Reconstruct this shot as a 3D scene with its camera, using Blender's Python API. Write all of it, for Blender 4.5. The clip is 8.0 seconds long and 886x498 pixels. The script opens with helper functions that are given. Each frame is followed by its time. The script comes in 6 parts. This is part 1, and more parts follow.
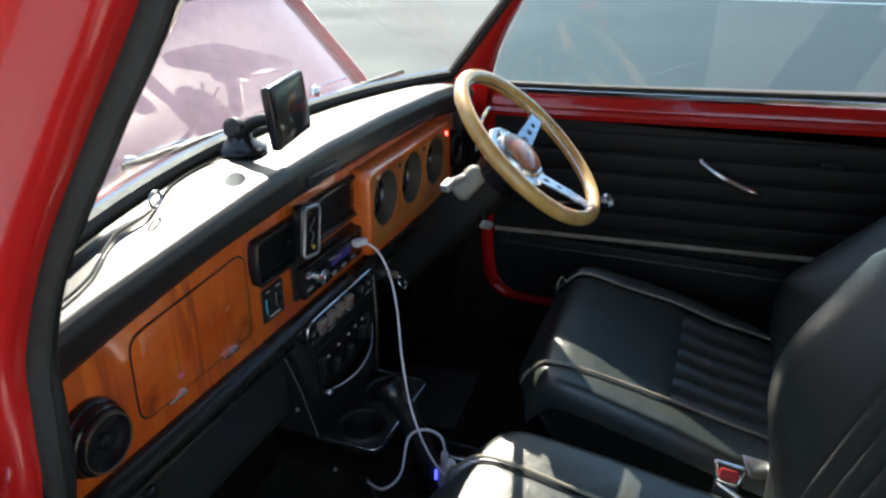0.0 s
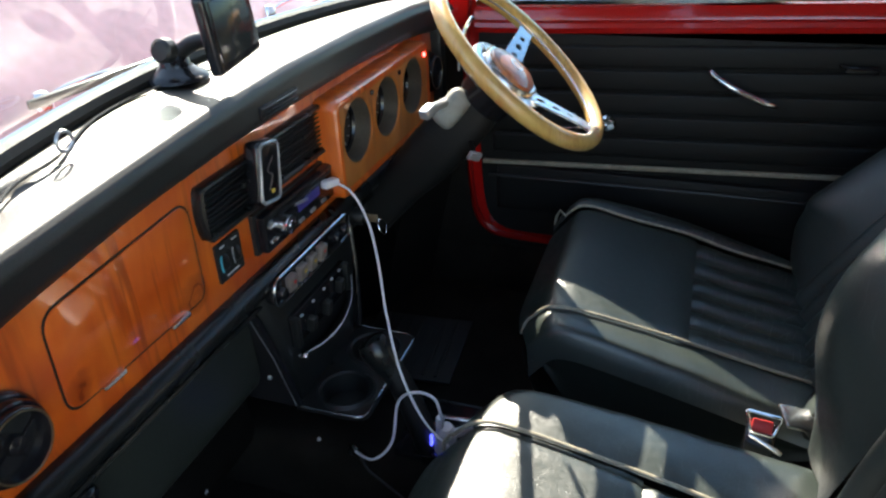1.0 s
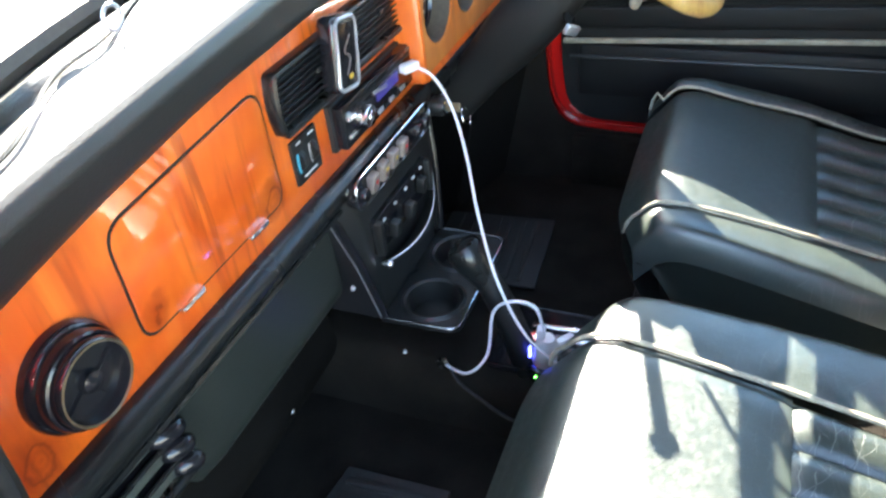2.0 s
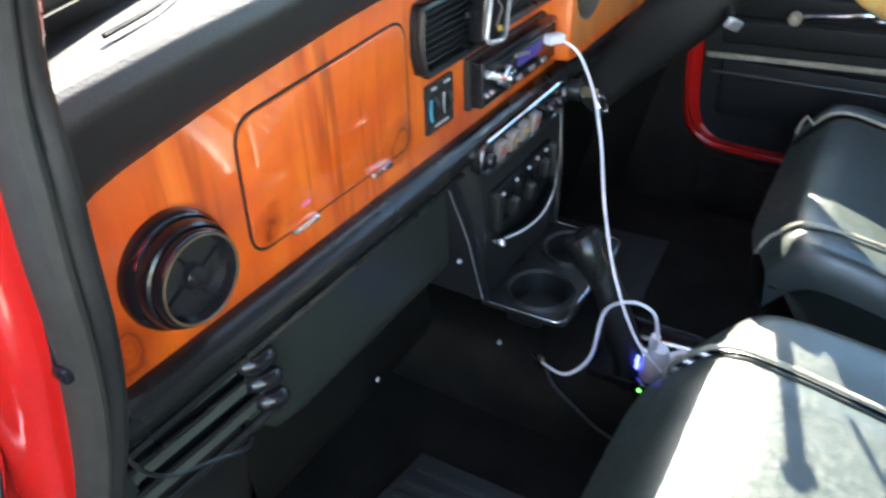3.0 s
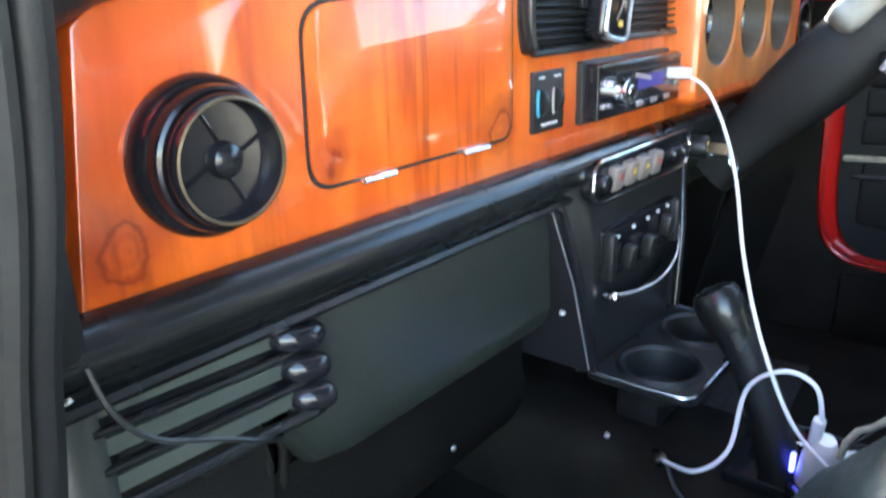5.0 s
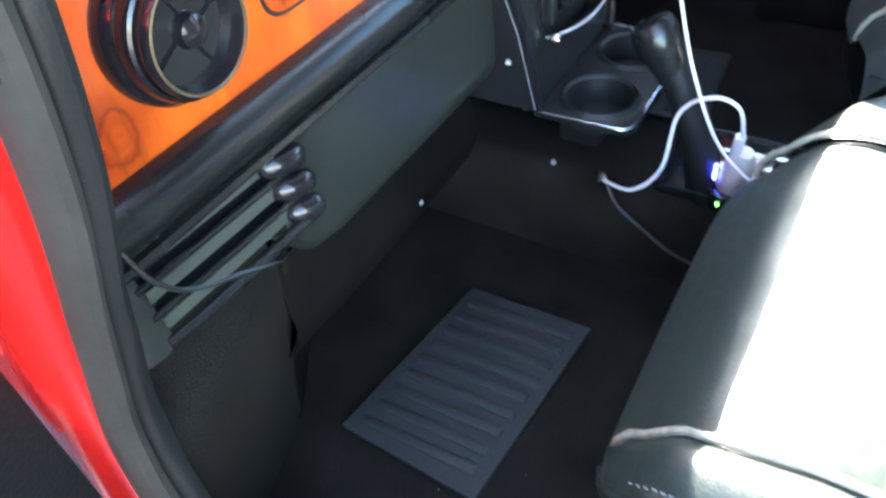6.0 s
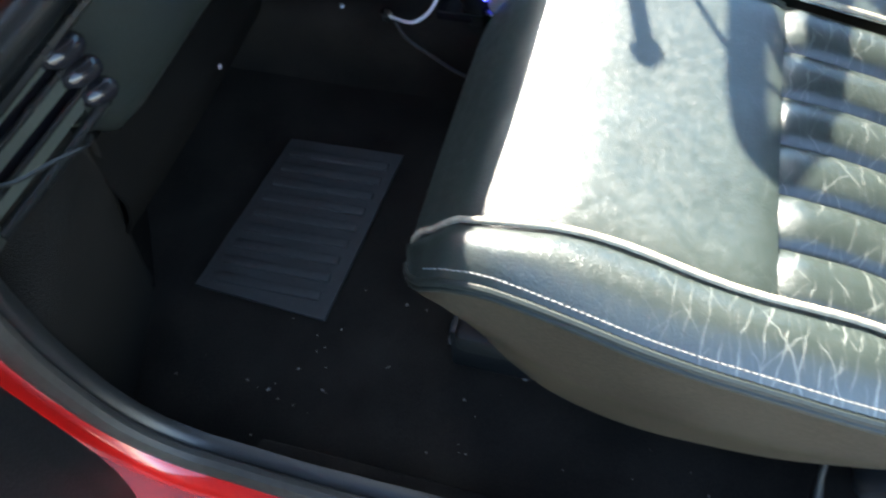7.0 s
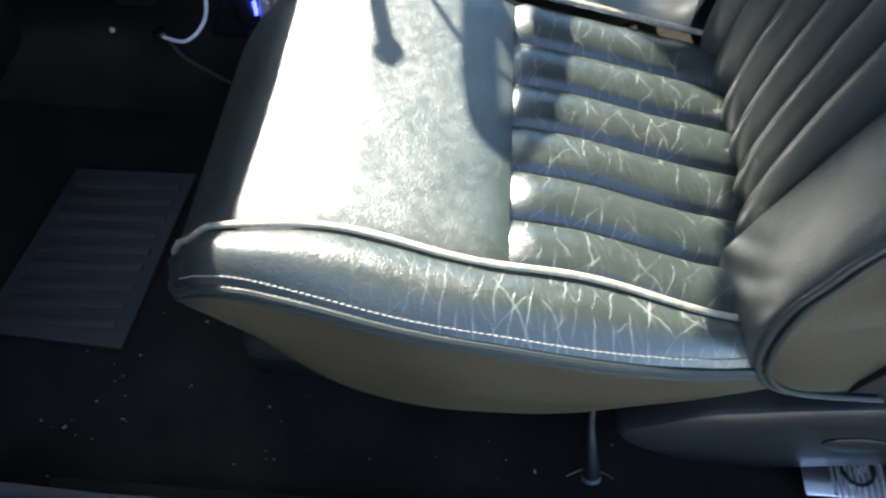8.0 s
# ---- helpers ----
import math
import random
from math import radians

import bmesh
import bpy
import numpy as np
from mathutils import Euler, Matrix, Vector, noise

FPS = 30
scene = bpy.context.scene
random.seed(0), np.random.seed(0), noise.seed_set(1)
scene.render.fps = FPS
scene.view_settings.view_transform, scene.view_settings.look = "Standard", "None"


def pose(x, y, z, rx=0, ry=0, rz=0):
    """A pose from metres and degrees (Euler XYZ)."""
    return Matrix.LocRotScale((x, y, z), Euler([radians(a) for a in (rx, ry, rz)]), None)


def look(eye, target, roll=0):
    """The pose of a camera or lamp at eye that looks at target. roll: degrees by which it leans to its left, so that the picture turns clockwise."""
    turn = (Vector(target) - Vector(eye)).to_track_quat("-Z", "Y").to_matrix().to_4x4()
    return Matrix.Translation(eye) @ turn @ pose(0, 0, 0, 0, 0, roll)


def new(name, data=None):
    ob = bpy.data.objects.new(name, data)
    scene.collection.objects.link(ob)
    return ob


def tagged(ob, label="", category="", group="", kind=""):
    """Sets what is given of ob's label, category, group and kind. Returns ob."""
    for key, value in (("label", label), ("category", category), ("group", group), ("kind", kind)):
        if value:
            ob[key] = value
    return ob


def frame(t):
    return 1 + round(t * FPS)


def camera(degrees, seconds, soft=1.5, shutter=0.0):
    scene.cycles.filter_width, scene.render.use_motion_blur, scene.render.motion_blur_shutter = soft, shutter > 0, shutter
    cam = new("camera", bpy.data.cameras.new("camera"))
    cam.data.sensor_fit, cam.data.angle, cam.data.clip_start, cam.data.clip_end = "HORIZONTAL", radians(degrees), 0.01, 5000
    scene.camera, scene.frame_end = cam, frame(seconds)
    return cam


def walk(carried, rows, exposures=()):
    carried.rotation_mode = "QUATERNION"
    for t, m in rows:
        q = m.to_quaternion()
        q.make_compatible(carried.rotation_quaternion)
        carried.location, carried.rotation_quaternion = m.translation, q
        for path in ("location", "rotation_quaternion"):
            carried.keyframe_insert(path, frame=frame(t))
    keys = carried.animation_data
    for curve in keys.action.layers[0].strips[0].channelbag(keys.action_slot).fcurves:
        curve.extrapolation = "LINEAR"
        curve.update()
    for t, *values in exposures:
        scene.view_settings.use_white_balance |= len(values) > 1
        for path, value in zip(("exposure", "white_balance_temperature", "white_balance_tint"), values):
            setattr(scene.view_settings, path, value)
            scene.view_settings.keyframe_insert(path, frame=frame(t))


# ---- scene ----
cam = camera(62.05, 8.0, soft=2.3, shutter=0.3)
PATH = [
    (0, (-0.886, -0.526, 0.922), (0.818, 0.127, 0.104), 0.0),
    (0.5, (-0.844, -0.527, 0.888), (0.827, 0.092, -0.021), -2.0),
    (0.9, (-0.780, -0.492, 0.865), (0.870, 0.115, -0.088), -2.1),
    (1.2, (-0.731, -0.466, 0.845), (0.900, 0.129, -0.148), -3.6),
    (2.3, (-0.6929, -0.3669, 0.7770), (0.0161, -0.0279, 0.1586), -6.47),
    (2.5, (-0.7007, -0.3616, 0.7563), (0.0032, -0.0154, 0.1360), -5.53),
    (3, (-0.7025, -0.3417, 0.7248), (0.0032, 0.0968, 0.1684), -1.83),
    (3.5, (-0.6698, -0.3118, 0.6240), (0.0119, 0.2815, 0.1959), -3.73),
    (4, (-0.6653, -0.3066, 0.5429), (0.0646, 0.3335, 0.3030), -0.82),
    (4.2, (-0.6798, -0.3227, 0.5333), (0.0578, 0.3152, 0.3121), -0.78),
    (5.3, (-0.6629, -0.2998, 0.5334), (0.0446, 0.2627, 0.1055), -2.90),
    (5.5, (-0.6582, -0.2916, 0.5538), (0.0059, 0.2418, 0.0300), -4.85),
    (6, (-0.6795, -0.2944, 0.6184), (-0.0873, 0.1235, -0.0705), -6.91),
    (6.5, (-0.7042, -0.3248, 0.6578), (-0.1691, -0.0368, -0.1364), -7.82),
    (7, (-0.7161, -0.3595, 0.6710), (-0.2029, -0.1680, -0.1656), -6.56),
    (7.5, (-0.7171, -0.4071, 0.6720), (-0.1869, -0.3117, -0.1704), -2.51),
    (8, (-0.7261, -0.4497, 0.6797), (-0.1693, -0.4188, -0.1503), 1.03),
]
EXPOSURES = [(t, stops, kelvin, 8) for t, stops, kelvin in ((0, 1.68, 7050), (0.6, 1.88, 7150), (1.2, 2.32, 7150), (2.3, 4.53, 7050), (2.5, 4.63, 7050), (3.0, 3.72, 7100), (3.5, 4.52, 7200), (4.0, 4.32, 7200),
             (4.2, 4.32, 7150), (5.3, 4.27, 6850), (5.5, 4.22, 6850), (6.0, 4.75, 6800), (6.5, 3.84, 6850), (7.0, 3.50, 6750), (7.5, 3.12, 6700), (8.0, 3.02, 6700))]
walk(cam, [(t, look(eye, target, roll)) for t, eye, target, roll in PATH], EXPOSURES)

# ---- light: a clear day, the sun high over the car's front right ----
SUN = Vector((1.18, 0.74, 1.0)).normalized()
world = bpy.data.worlds.new("sky")
scene.world = world
world.use_nodes = True
wn = world.node_tree.nodes
sky = wn.new("ShaderNodeTexSky")
sky.sky_type, sky.sun_disc = "NISHITA", False
sky.sun_elevation = math.asin(SUN.z)
sky.sun_rotation = math.atan2(SUN.x, SUN.y)
wn["Background"].inputs["Strength"].default_value = 0.15
world.node_tree.links.new(sky.outputs["Color"], wn["Background"].inputs["Color"])
sun = new("sun", bpy.data.lights.new("sun", "SUN"))
sun.data.energy, sun.data.angle, sun.data.color = 4.4, radians(0.53), (1.0, 0.95, 0.87)
sun.matrix_world = look(SUN * 5, (0, 0, 0))


# ---- materials ----
def material(name, color, rough=0.5, metal=0.0, vary=0.25, grain=120.0, blotch=6.0, bump=0.1, coat=0.0, spec=0.5, tint=None, bump_scale=None):
    """A surface with two scales of variation in colour and roughness, and fine relief."""
    m = bpy.data.materials.new(name)
    m.use_nodes = True
    n, l = m.node_tree.nodes, m.node_tree.links
    b = n["Principled BSDF"]
    b.inputs["Metallic"].default_value = metal
    b.inputs["Coat Weight"].default_value = coat
    b.inputs["Coat Roughness"].default_value = 0.06
    b.inputs["Specular IOR Level"].default_value = spec
    co = n.new("ShaderNodeTexCoord")
    fine, large = n.new("ShaderNodeTexNoise"), n.new("ShaderNodeTexNoise")
    fine.inputs["Scale"].default_value, fine.inputs["Detail"].default_value = grain, 4
    large.inputs["Scale"].default_value, large.inputs["Detail"].default_value = blotch, 3
    for t in (fine, large):
        l.new(co.outputs["Object"], t.inputs["Vector"])
    add = n.new("ShaderNodeMath")
    add.operation = "ADD"
    l.new(fine.outputs["Fac"], add.inputs[0])
    l.new(large.outputs["Fac"], add.inputs[1])
    ramp = n.new("ShaderNodeMapRange")
    ramp.inputs["From Min"].default_value, ramp.inputs["From Max"].default_value = 0.65, 1.35
    l.new(add.outputs[0], ramp.inputs["Value"])
    mix = n.new("ShaderNodeMix")
    mix.data_type = "RGBA"
    dark = [c * (1 - vary) for c in color]
    light = tint or [min(1, c * (1 + vary)) for c in color]
    mix.inputs[6].default_value, mix.inputs[7].default_value = (*dark, 1), (*light, 1)
    l.new(ramp.outputs["Result"], mix.inputs[0])
    l.new(mix.outputs[2], b.inputs["Base Color"])
    rr = n.new("ShaderNodeMapRange")
    rr.inputs["To Min"].default_value, rr.inputs["To Max"].default_value = max(0.02, rough * 0.82), min(1, rough * 1.18)
    l.new(large.outputs["Fac"], rr.inputs["Value"])
    l.new(rr.outputs["Result"], b.inputs["Roughness"])
    if bump:
        bn = n.new("ShaderNodeBump")
        bn.inputs["Strength"].default_value, bn.inputs["Distance"].default_value = bump, 0.002
        if bump_scale:
            f2 = n.new("ShaderNodeTexNoise")
            f2.inputs["Scale"].default_value, f2.inputs["Detail"].default_value = bump_scale, 3
            l.new(co.outputs["Object"], f2.inputs["Vector"])
            l.new(f2.outputs["Fac"], bn.inputs["Height"])
        else:
            l.new(fine.outputs["Fac"], bn.inputs["Height"])
        l.new(bn.outputs["Normal"], b.inputs["Normal"])
    return m


def wood_material(name, pale, mid, dark, streak=26.0, knots=()):
    """Lacquered figured veneer: upright streaks, dark veins and a few round knots."""
    m = bpy.data.materials.new(name)
    m.use_nodes = True
    n, l = m.node_tree.nodes, m.node_tree.links
    b = n["Principled BSDF"]
    b.inputs["Roughness"].default_value = 0.38
    b.inputs["Coat Weight"].default_value = 1.0
    b.inputs["Coat Roughness"].default_value = 0.05
    co = n.new("ShaderNodeTexCoord")
    mp = n.new("ShaderNodeMapping")
    mp.inputs["Scale"].default_value = (streak * 0.8, streak, streak * 0.17)
    mp.inputs["Rotation"].default_value = (0, radians(-9), 0)
    l.new(co.outputs["Object"], mp.inputs["Vector"])
    n1 = n.new("ShaderNodeTexNoise")
    n1.inputs["Scale"].default_value, n1.inputs["Detail"].default_value, n1.inputs["Distortion"].default_value = 1.0, 6, 1.1
    l.new(mp.outputs["Vector"], n1.inputs["Vector"])
    r1 = n.new("ShaderNodeValToRGB")
    e = r1.color_ramp.elements
    e[0].position, e[0].color = 0.22, (*dark, 1)
    e[1].position, e[1].color = 0.72, (*pale, 1)
    k = e.new(0.46)
    k.color = (*mid, 1)
    l.new(n1.outputs["Fac"], r1.inputs["Fac"])
    # thin dark veins
    mp2 = n.new("ShaderNodeMapping")
    mp2.inputs["Scale"].default_value = (streak * 1.3, streak, streak * 0.10)
    mp2.inputs["Rotation"].default_value = (0, radians(-13), 0)
    l.new(co.outputs["Object"], mp2.inputs["Vector"])
    n2 = n.new("ShaderNodeTexNoise")
    n2.inputs["Scale"].default_value, n2.inputs["Detail"].default_value = 0.9, 3
    l.new(mp2.outputs["Vector"], n2.inputs["Vector"])
    ab = n.new("ShaderNodeMath")
    ab.operation = "SUBTRACT"
    ab.inputs[1].default_value = 0.5
    l.new(n2.outputs["Fac"], ab.inputs[0])
    ab2 = n.new("ShaderNodeMath")
    ab2.operation = "ABSOLUTE"
    l.new(ab.outputs[0], ab2.inputs[0])
    vr = n.new("ShaderNodeMapRange")
    vr.inputs["From Min"].default_value, vr.inputs["From Max"].default_value = 0.0, 0.035
    vr.inputs["To Min"].default_value, vr.inputs["To Max"].default_value = 0.62, 0.0
    l.new(ab2.outputs[0], vr.inputs["Value"])
    mask = n.new("ShaderNodeTexNoise")
    mask.inputs["Scale"].default_value = 9
    l.new(co.outputs["Object"], mask.inputs["Vector"])
    mr = n.new("ShaderNodeMapRange")
    mr.inputs["From Min"].default_value, mr.inputs["From Max"].default_value = 0.42, 0.62
    l.new(mask.outputs["Fac"], mr.inputs["Value"])
    mm = n.new("ShaderNodeMath")
    mm.operation = "MULTIPLY"
    l.new(vr.outputs["Result"], mm.inputs[0])
    l.new(mr.outputs["Result"], mm.inputs[1])
    mx = n.new("ShaderNodeMix")
    mx.data_type = "RGBA"
    mx.inputs[7].default_value = (*[c * 0.35 for c in dark], 1)
    l.new(mm.outputs[0], mx.inputs[0])
    l.new(r1.outputs["Color"], mx.inputs[6])
    cloud = n.new("ShaderNodeTexNoise")
    cloud.inputs["Scale"].default_value, cloud.inputs["Detail"].default_value, cloud.inputs["Distortion"].default_value = 7, 3, 0.8
    l.new(co.outputs["Object"], cloud.inputs["Vector"])
    cr = n.new("ShaderNodeMapRange")
    cr.inputs["From Min"].default_value, cr.inputs["From Max"].default_value = 0.44, 0.70
    cr.inputs["To Max"].default_value = 0.75
    l.new(cloud.outputs["Fac"], cr.inputs["Value"])
    cm = n.new("ShaderNodeMix")
    cm.data_type = "RGBA"
    cm.inputs[7].default_value = (mid[0] * 0.80, mid[1] * 0.52, mid[2] * 0.6, 1)
    l.new(cr.outputs["Result"], cm.inputs[0])
    l.new(mx.outputs[2], cm.inputs[6])
    out = cm.outputs[2]
    warp = n.new("ShaderNodeTexNoise")
    warp.inputs["Scale"].default_value, warp.inputs["Detail"].default_value = 45, 3
    l.new(co.outputs["Object"], warp.inputs["Vector"])
    for kx, ky, kz, size in knots:
        d = n.new("ShaderNodeVectorMath")
        d.operation = "DISTANCE"
        d.inputs[1].default_value = (kx, ky, kz)
        l.new(co.outputs["Object"], d.inputs[0])
        w = n.new("ShaderNodeMath")
        w.operation = "MULTIPLY_ADD"
        w.inputs[1].default_value = 0.030
        l.new(warp.outputs["Fac"], w.inputs[0])
        l.new(d.outputs["Value"], w.inputs[2])
        kr = n.new("ShaderNodeValToRGB")
        ke = kr.color_ramp.elements
        ke[0].position, ke[0].color = 0.25, (0.60, 0.60, 0.60, 1)
        ke[1].position, ke[1].color = 1.0, (0, 0, 0, 1)
        for pos, v in ((0.36, 0.30), (0.45, 0.52), (0.52, 0.34), (0.60, 0.92), (0.66, 0.50), (0.84, 0.30)):
            q = ke.new(pos)
            q.color = (v, v, v, 1)
        sc = n.new("ShaderNodeMath")
        sc.operation = "DIVIDE"
        sc.inputs[1].default_value = size
        l.new(w.outputs[0], sc.inputs[0])
        l.new(sc.outputs[0], kr.inputs["Fac"])
        kx2 = n.new("ShaderNodeMix")
        kx2.data_type = "RGBA"
        kx2.inputs[7].default_value = (dark[0] * 0.55, dark[1] * 0.28, dark[2] * 0.5, 1)
        l.new(kr.outputs["Color"], kx2.inputs[0])
        l.new(out, kx2.inputs[6])
        out = kx2.outputs[2]
    l.new(out, b.inputs["Base Color"])
    return m


def leather_material(name, color, worn, creases=0.5, grain=0.15, wrinkle=0.3, cover=0.50, gloss=0.34, spec=0.55, thick=1.0):
    """Old leather: a fine pebble grain, soft wrinkles, and thin pale cracks where it has folded."""
    m = bpy.data.materials.new(name)
    m.use_nodes = True
    n, l = m.node_tree.nodes, m.node_tree.links
    b = n["Principled BSDF"]
    b.inputs["Specular IOR Level"].default_value = spec
    co = n.new("ShaderNodeTexCoord")

    def nz(scale, detail, src=None):
        t = n.new("ShaderNodeTexNoise")
        t.inputs["Scale"].default_value, t.inputs["Detail"].default_value = scale, detail
        l.new(src or co.outputs["Object"], t.inputs["Vector"])
        return t

    def ranged(sock, a, b2, c, d):
        r = n.new("ShaderNodeMapRange")
        for key, val in (("From Min", a), ("From Max", b2), ("To Min", c), ("To Max", d)):
            r.inputs[key].default_value = val
        l.new(sock, r.inputs["Value"])
        return r.outputs["Result"]

    def math2(op, a, c):
        q = n.new("ShaderNodeMath")
        q.operation = op
        for k, v in enumerate((a, c)):
            if isinstance(v, (int, float)):
                q.inputs[k].default_value = v
            else:
                l.new(v, q.inputs[k])
        return q.outputs[0]

    def cracks(rot, pitch, seed, width, wobble, cover=cover):
        """Short thin lines that run side by side and wander."""
        wob = nz(21, 3)
        add = n.new("ShaderNodeVectorMath")
        add.operation = "MULTIPLY_ADD"
        add.inputs[1].default_value = (wobble, wobble, wobble)
        l.new(wob.outputs["Color"], add.inputs[0])
        l.new(co.outputs["Object"], add.inputs[2])
        mp = n.new("ShaderNodeMapping")
        mp.inputs["Rotation"].default_value = (0, 0, radians(rot))
        mp.inputs["Location"].default_value = (seed, seed * 2, 0)
        l.new(add.outputs[0], mp.inputs["Vector"])
        w = n.new("ShaderNodeTexWave")
        w.bands_direction = "Y"
        w.wave_profile = "SAW"
        w.inputs["Scale"].default_value = math.pi / 10 / pitch
        w.inputs["Distortion"].default_value = 0.0
        l.new(mp.outputs["Vector"], w.inputs["Vector"])
        d = math2("ABSOLUTE", math2("SUBTRACT", w.outputs["Fac"], 0.5), 0)
        wide = nz(60, 2)
        line = ranged(math2("DIVIDE", d, ranged(wide.outputs["Fac"], 0.3, 0.7, 0.35, 1.6)), width * thick * 0.35, width * thick, 1.0, 0.0)
        cut = n.new("ShaderNodeMapping")
        cut.inputs["Scale"].default_value = (34, 95, 30)
        l.new(mp.outputs["Vector"], cut.inputs["Vector"])
        where = nz(1.0, 1, cut.outputs["Vector"])
        return math2("MULTIPLY", line, ranged(where.outputs["Fac"], cover, cover + 0.07, 0.0, 1.0))
    big = nz(9, 4)
    c1 = cracks(6, 0.0115, 1.3, 0.045, 0.026)
    c2 = cracks(-35, 0.021, 7.7, 0.024, 0.026)
    c3 = cracks(44, 0.027, 4.1, 0.018, 0.024)
    c4 = cracks(-12, 0.0052, 9.3, 0.085, 0.020, 0.46)
    both = math2("MAXIMUM", math2("MAXIMUM", c1, math2("MULTIPLY", c2, 0.75)), math2("MULTIPLY", c3, 0.7))
    both = math2("MAXIMUM", both, math2("MULTIPLY", c4, 0.22))
    sep = n.new("ShaderNodeSeparateXYZ")
    l.new(co.outputs["Object"], sep.inputs["Vector"])
    rear = ranged(sep.outputs["Y"], 0.06, -0.04, 0.12, 1.0)
    zone = math2("MULTIPLY", rear, ranged(big.outputs["Fac"], 0.36, 0.54, 0.15, 1.0))
    lines = math2("MULTIPLY", math2("MULTIPLY", both, zone), creases)
    base = n.new("ShaderNodeMix")
    base.data_type = "RGBA"
    base.inputs[6].default_value = (*[c * 0.88 for c in color], 1)
    base.inputs[7].default_value = (*[c * 1.14 for c in color], 1)
    l.new(big.outputs["Fac"], base.inputs[0])
    mix = n.new("ShaderNodeMix")
    mix.data_type = "RGBA"
    mix.inputs[7].default_value = (*worn, 1)
    l.new(lines, mix.inputs[0])
    l.new(base.outputs[2], mix.inputs[6])
    l.new(mix.outputs[2], b.inputs["Base Color"])
    peb = n.new("ShaderNodeTexVoronoi")
    peb.inputs["Scale"].default_value = 520
    l.new(co.outputs["Object"], peb.inputs["Vector"])
    wr = nz(38, 5)
    height = math2("ADD", math2("MULTIPLY", peb.outputs["Distance"], grain), math2("MULTIPLY", wr.outputs["Fac"], wrinkle * 4))
    # a net of fine folds, drawn out across the seat
    fold = n.new("ShaderNodeMapping")
    fold.inputs["Scale"].default_value, fold.inputs["Rotation"].default_value = (210, 520, 330), (0, 0, radians(24))
    warp = n.new("ShaderNodeVectorMath")
    warp.operation = "MULTIPLY_ADD"
    warp.inputs[1].default_value = (0.016, 0.016, 0.016)
    l.new(nz(34, 3).outputs["Color"], warp.inputs[0])
    l.new(co.outputs["Object"], warp.inputs[2])
    l.new(warp.outputs[0], fold.inputs["Vector"])
    net = n.new("ShaderNodeTexVoronoi")
    net.feature = "DISTANCE_TO_EDGE"
    net.inputs["Scale"].default_value = 1.0
    l.new(fold.outputs["Vector"], net.inputs["Vector"])
    height = math2("ADD", height, math2("MULTIPLY", ranged(net.outputs["Distance"], 0.0, 0.25, 0.0, 1.0), wrinkle * 0.38))
    height = math2("SUBTRACT", height, math2("MULTIPLY", lines, 0.6))
    bn = n.new("ShaderNodeBump")
    bn.inputs["Strength"].default_value, bn.inputs["Distance"].default_value = 0.34, 0.0015
    l.new(height, bn.inputs["Height"])
    l.new(bn.outputs["Normal"], b.inputs["Normal"])
    l.new(ranged(nz(120, 4).outputs["Fac"], 0.3, 0.7, gloss, gloss + 0.12), b.inputs["Roughness"])
    return m


def glass_material(name, dust, tint=(1, 1, 1)):
    """A thin pane: clear, mirror-like at a slant, with a film of dust that the sun lights."""
    m = bpy.data.materials.new(name)
    m.use_nodes = True
    n, l = m.node_tree.nodes, m.node_tree.links
    n.remove(n["Principled BSDF"])
    out = n["Material Output"]
    clear, gloss = n.new("ShaderNodeBsdfTransparent"), n.new("ShaderNodeBsdfGlossy")
    clear.inputs["Color"].default_value = (*tint, 1)
    gloss.inputs["Roughness"].default_value = 0.01
    fres = n.new("ShaderNodeFresnel")
    fres.inputs["IOR"].default_value = 1.5
    mix = n.new("ShaderNodeMixShader")
    l.new(fres.outputs["Fac"], mix.inputs["Fac"])
    l.new(clear.outputs["BSDF"], mix.inputs[1])
    l.new(gloss.outputs["BSDF"], mix.inputs[2])
    film, back, both = n.new("ShaderNodeBsdfDiffuse"), n.new("ShaderNodeBsdfTranslucent"), n.new("ShaderNodeMixShader")
    film.inputs["Color"].default_value = back.inputs["Color"].default_value = (0.8, 0.78, 0.74, 1)
    l.new(film.outputs["BSDF"], both.inputs[1])
    l.new(back.outputs["BSDF"], both.inputs[2])
    co, nz = n.new("ShaderNodeTexCoord"), n.new("ShaderNodeTexNoise")
    nz.inputs["Scale"].default_value, nz.inputs["Detail"].default_value = 7, 6
    l.new(co.outputs["Object"], nz.inputs["Vector"])
    dr = n.new("ShaderNodeMapRange")
    dr.inputs["To Min"].default_value, dr.inputs["To Max"].default_value = dust * 0.5, dust * 1.5
    l.new(nz.outputs["Fac"], dr.inputs["Value"])
    fin = n.new("ShaderNodeMixShader")
    l.new(dr.outputs["Result"], fin.inputs["Fac"])
    l.new(mix.outputs[0], fin.inputs[1])
    l.new(both.outputs[0], fin.inputs[2])
    l.new(fin.outputs[0], out.inputs["Surface"])
    return m


def glow_material(name, color, strength):
    m = bpy.data.materials.new(name)
    m.use_nodes = True
    b = m.node_tree.nodes["Principled BSDF"]
    b.inputs["Base Color"].default_value = (0.02, 0.02, 0.02, 1)
    b.inputs["Emission Color"].default_value = (*color, 1)
    b.inputs["Emission Strength"].default_value = strength
    return m


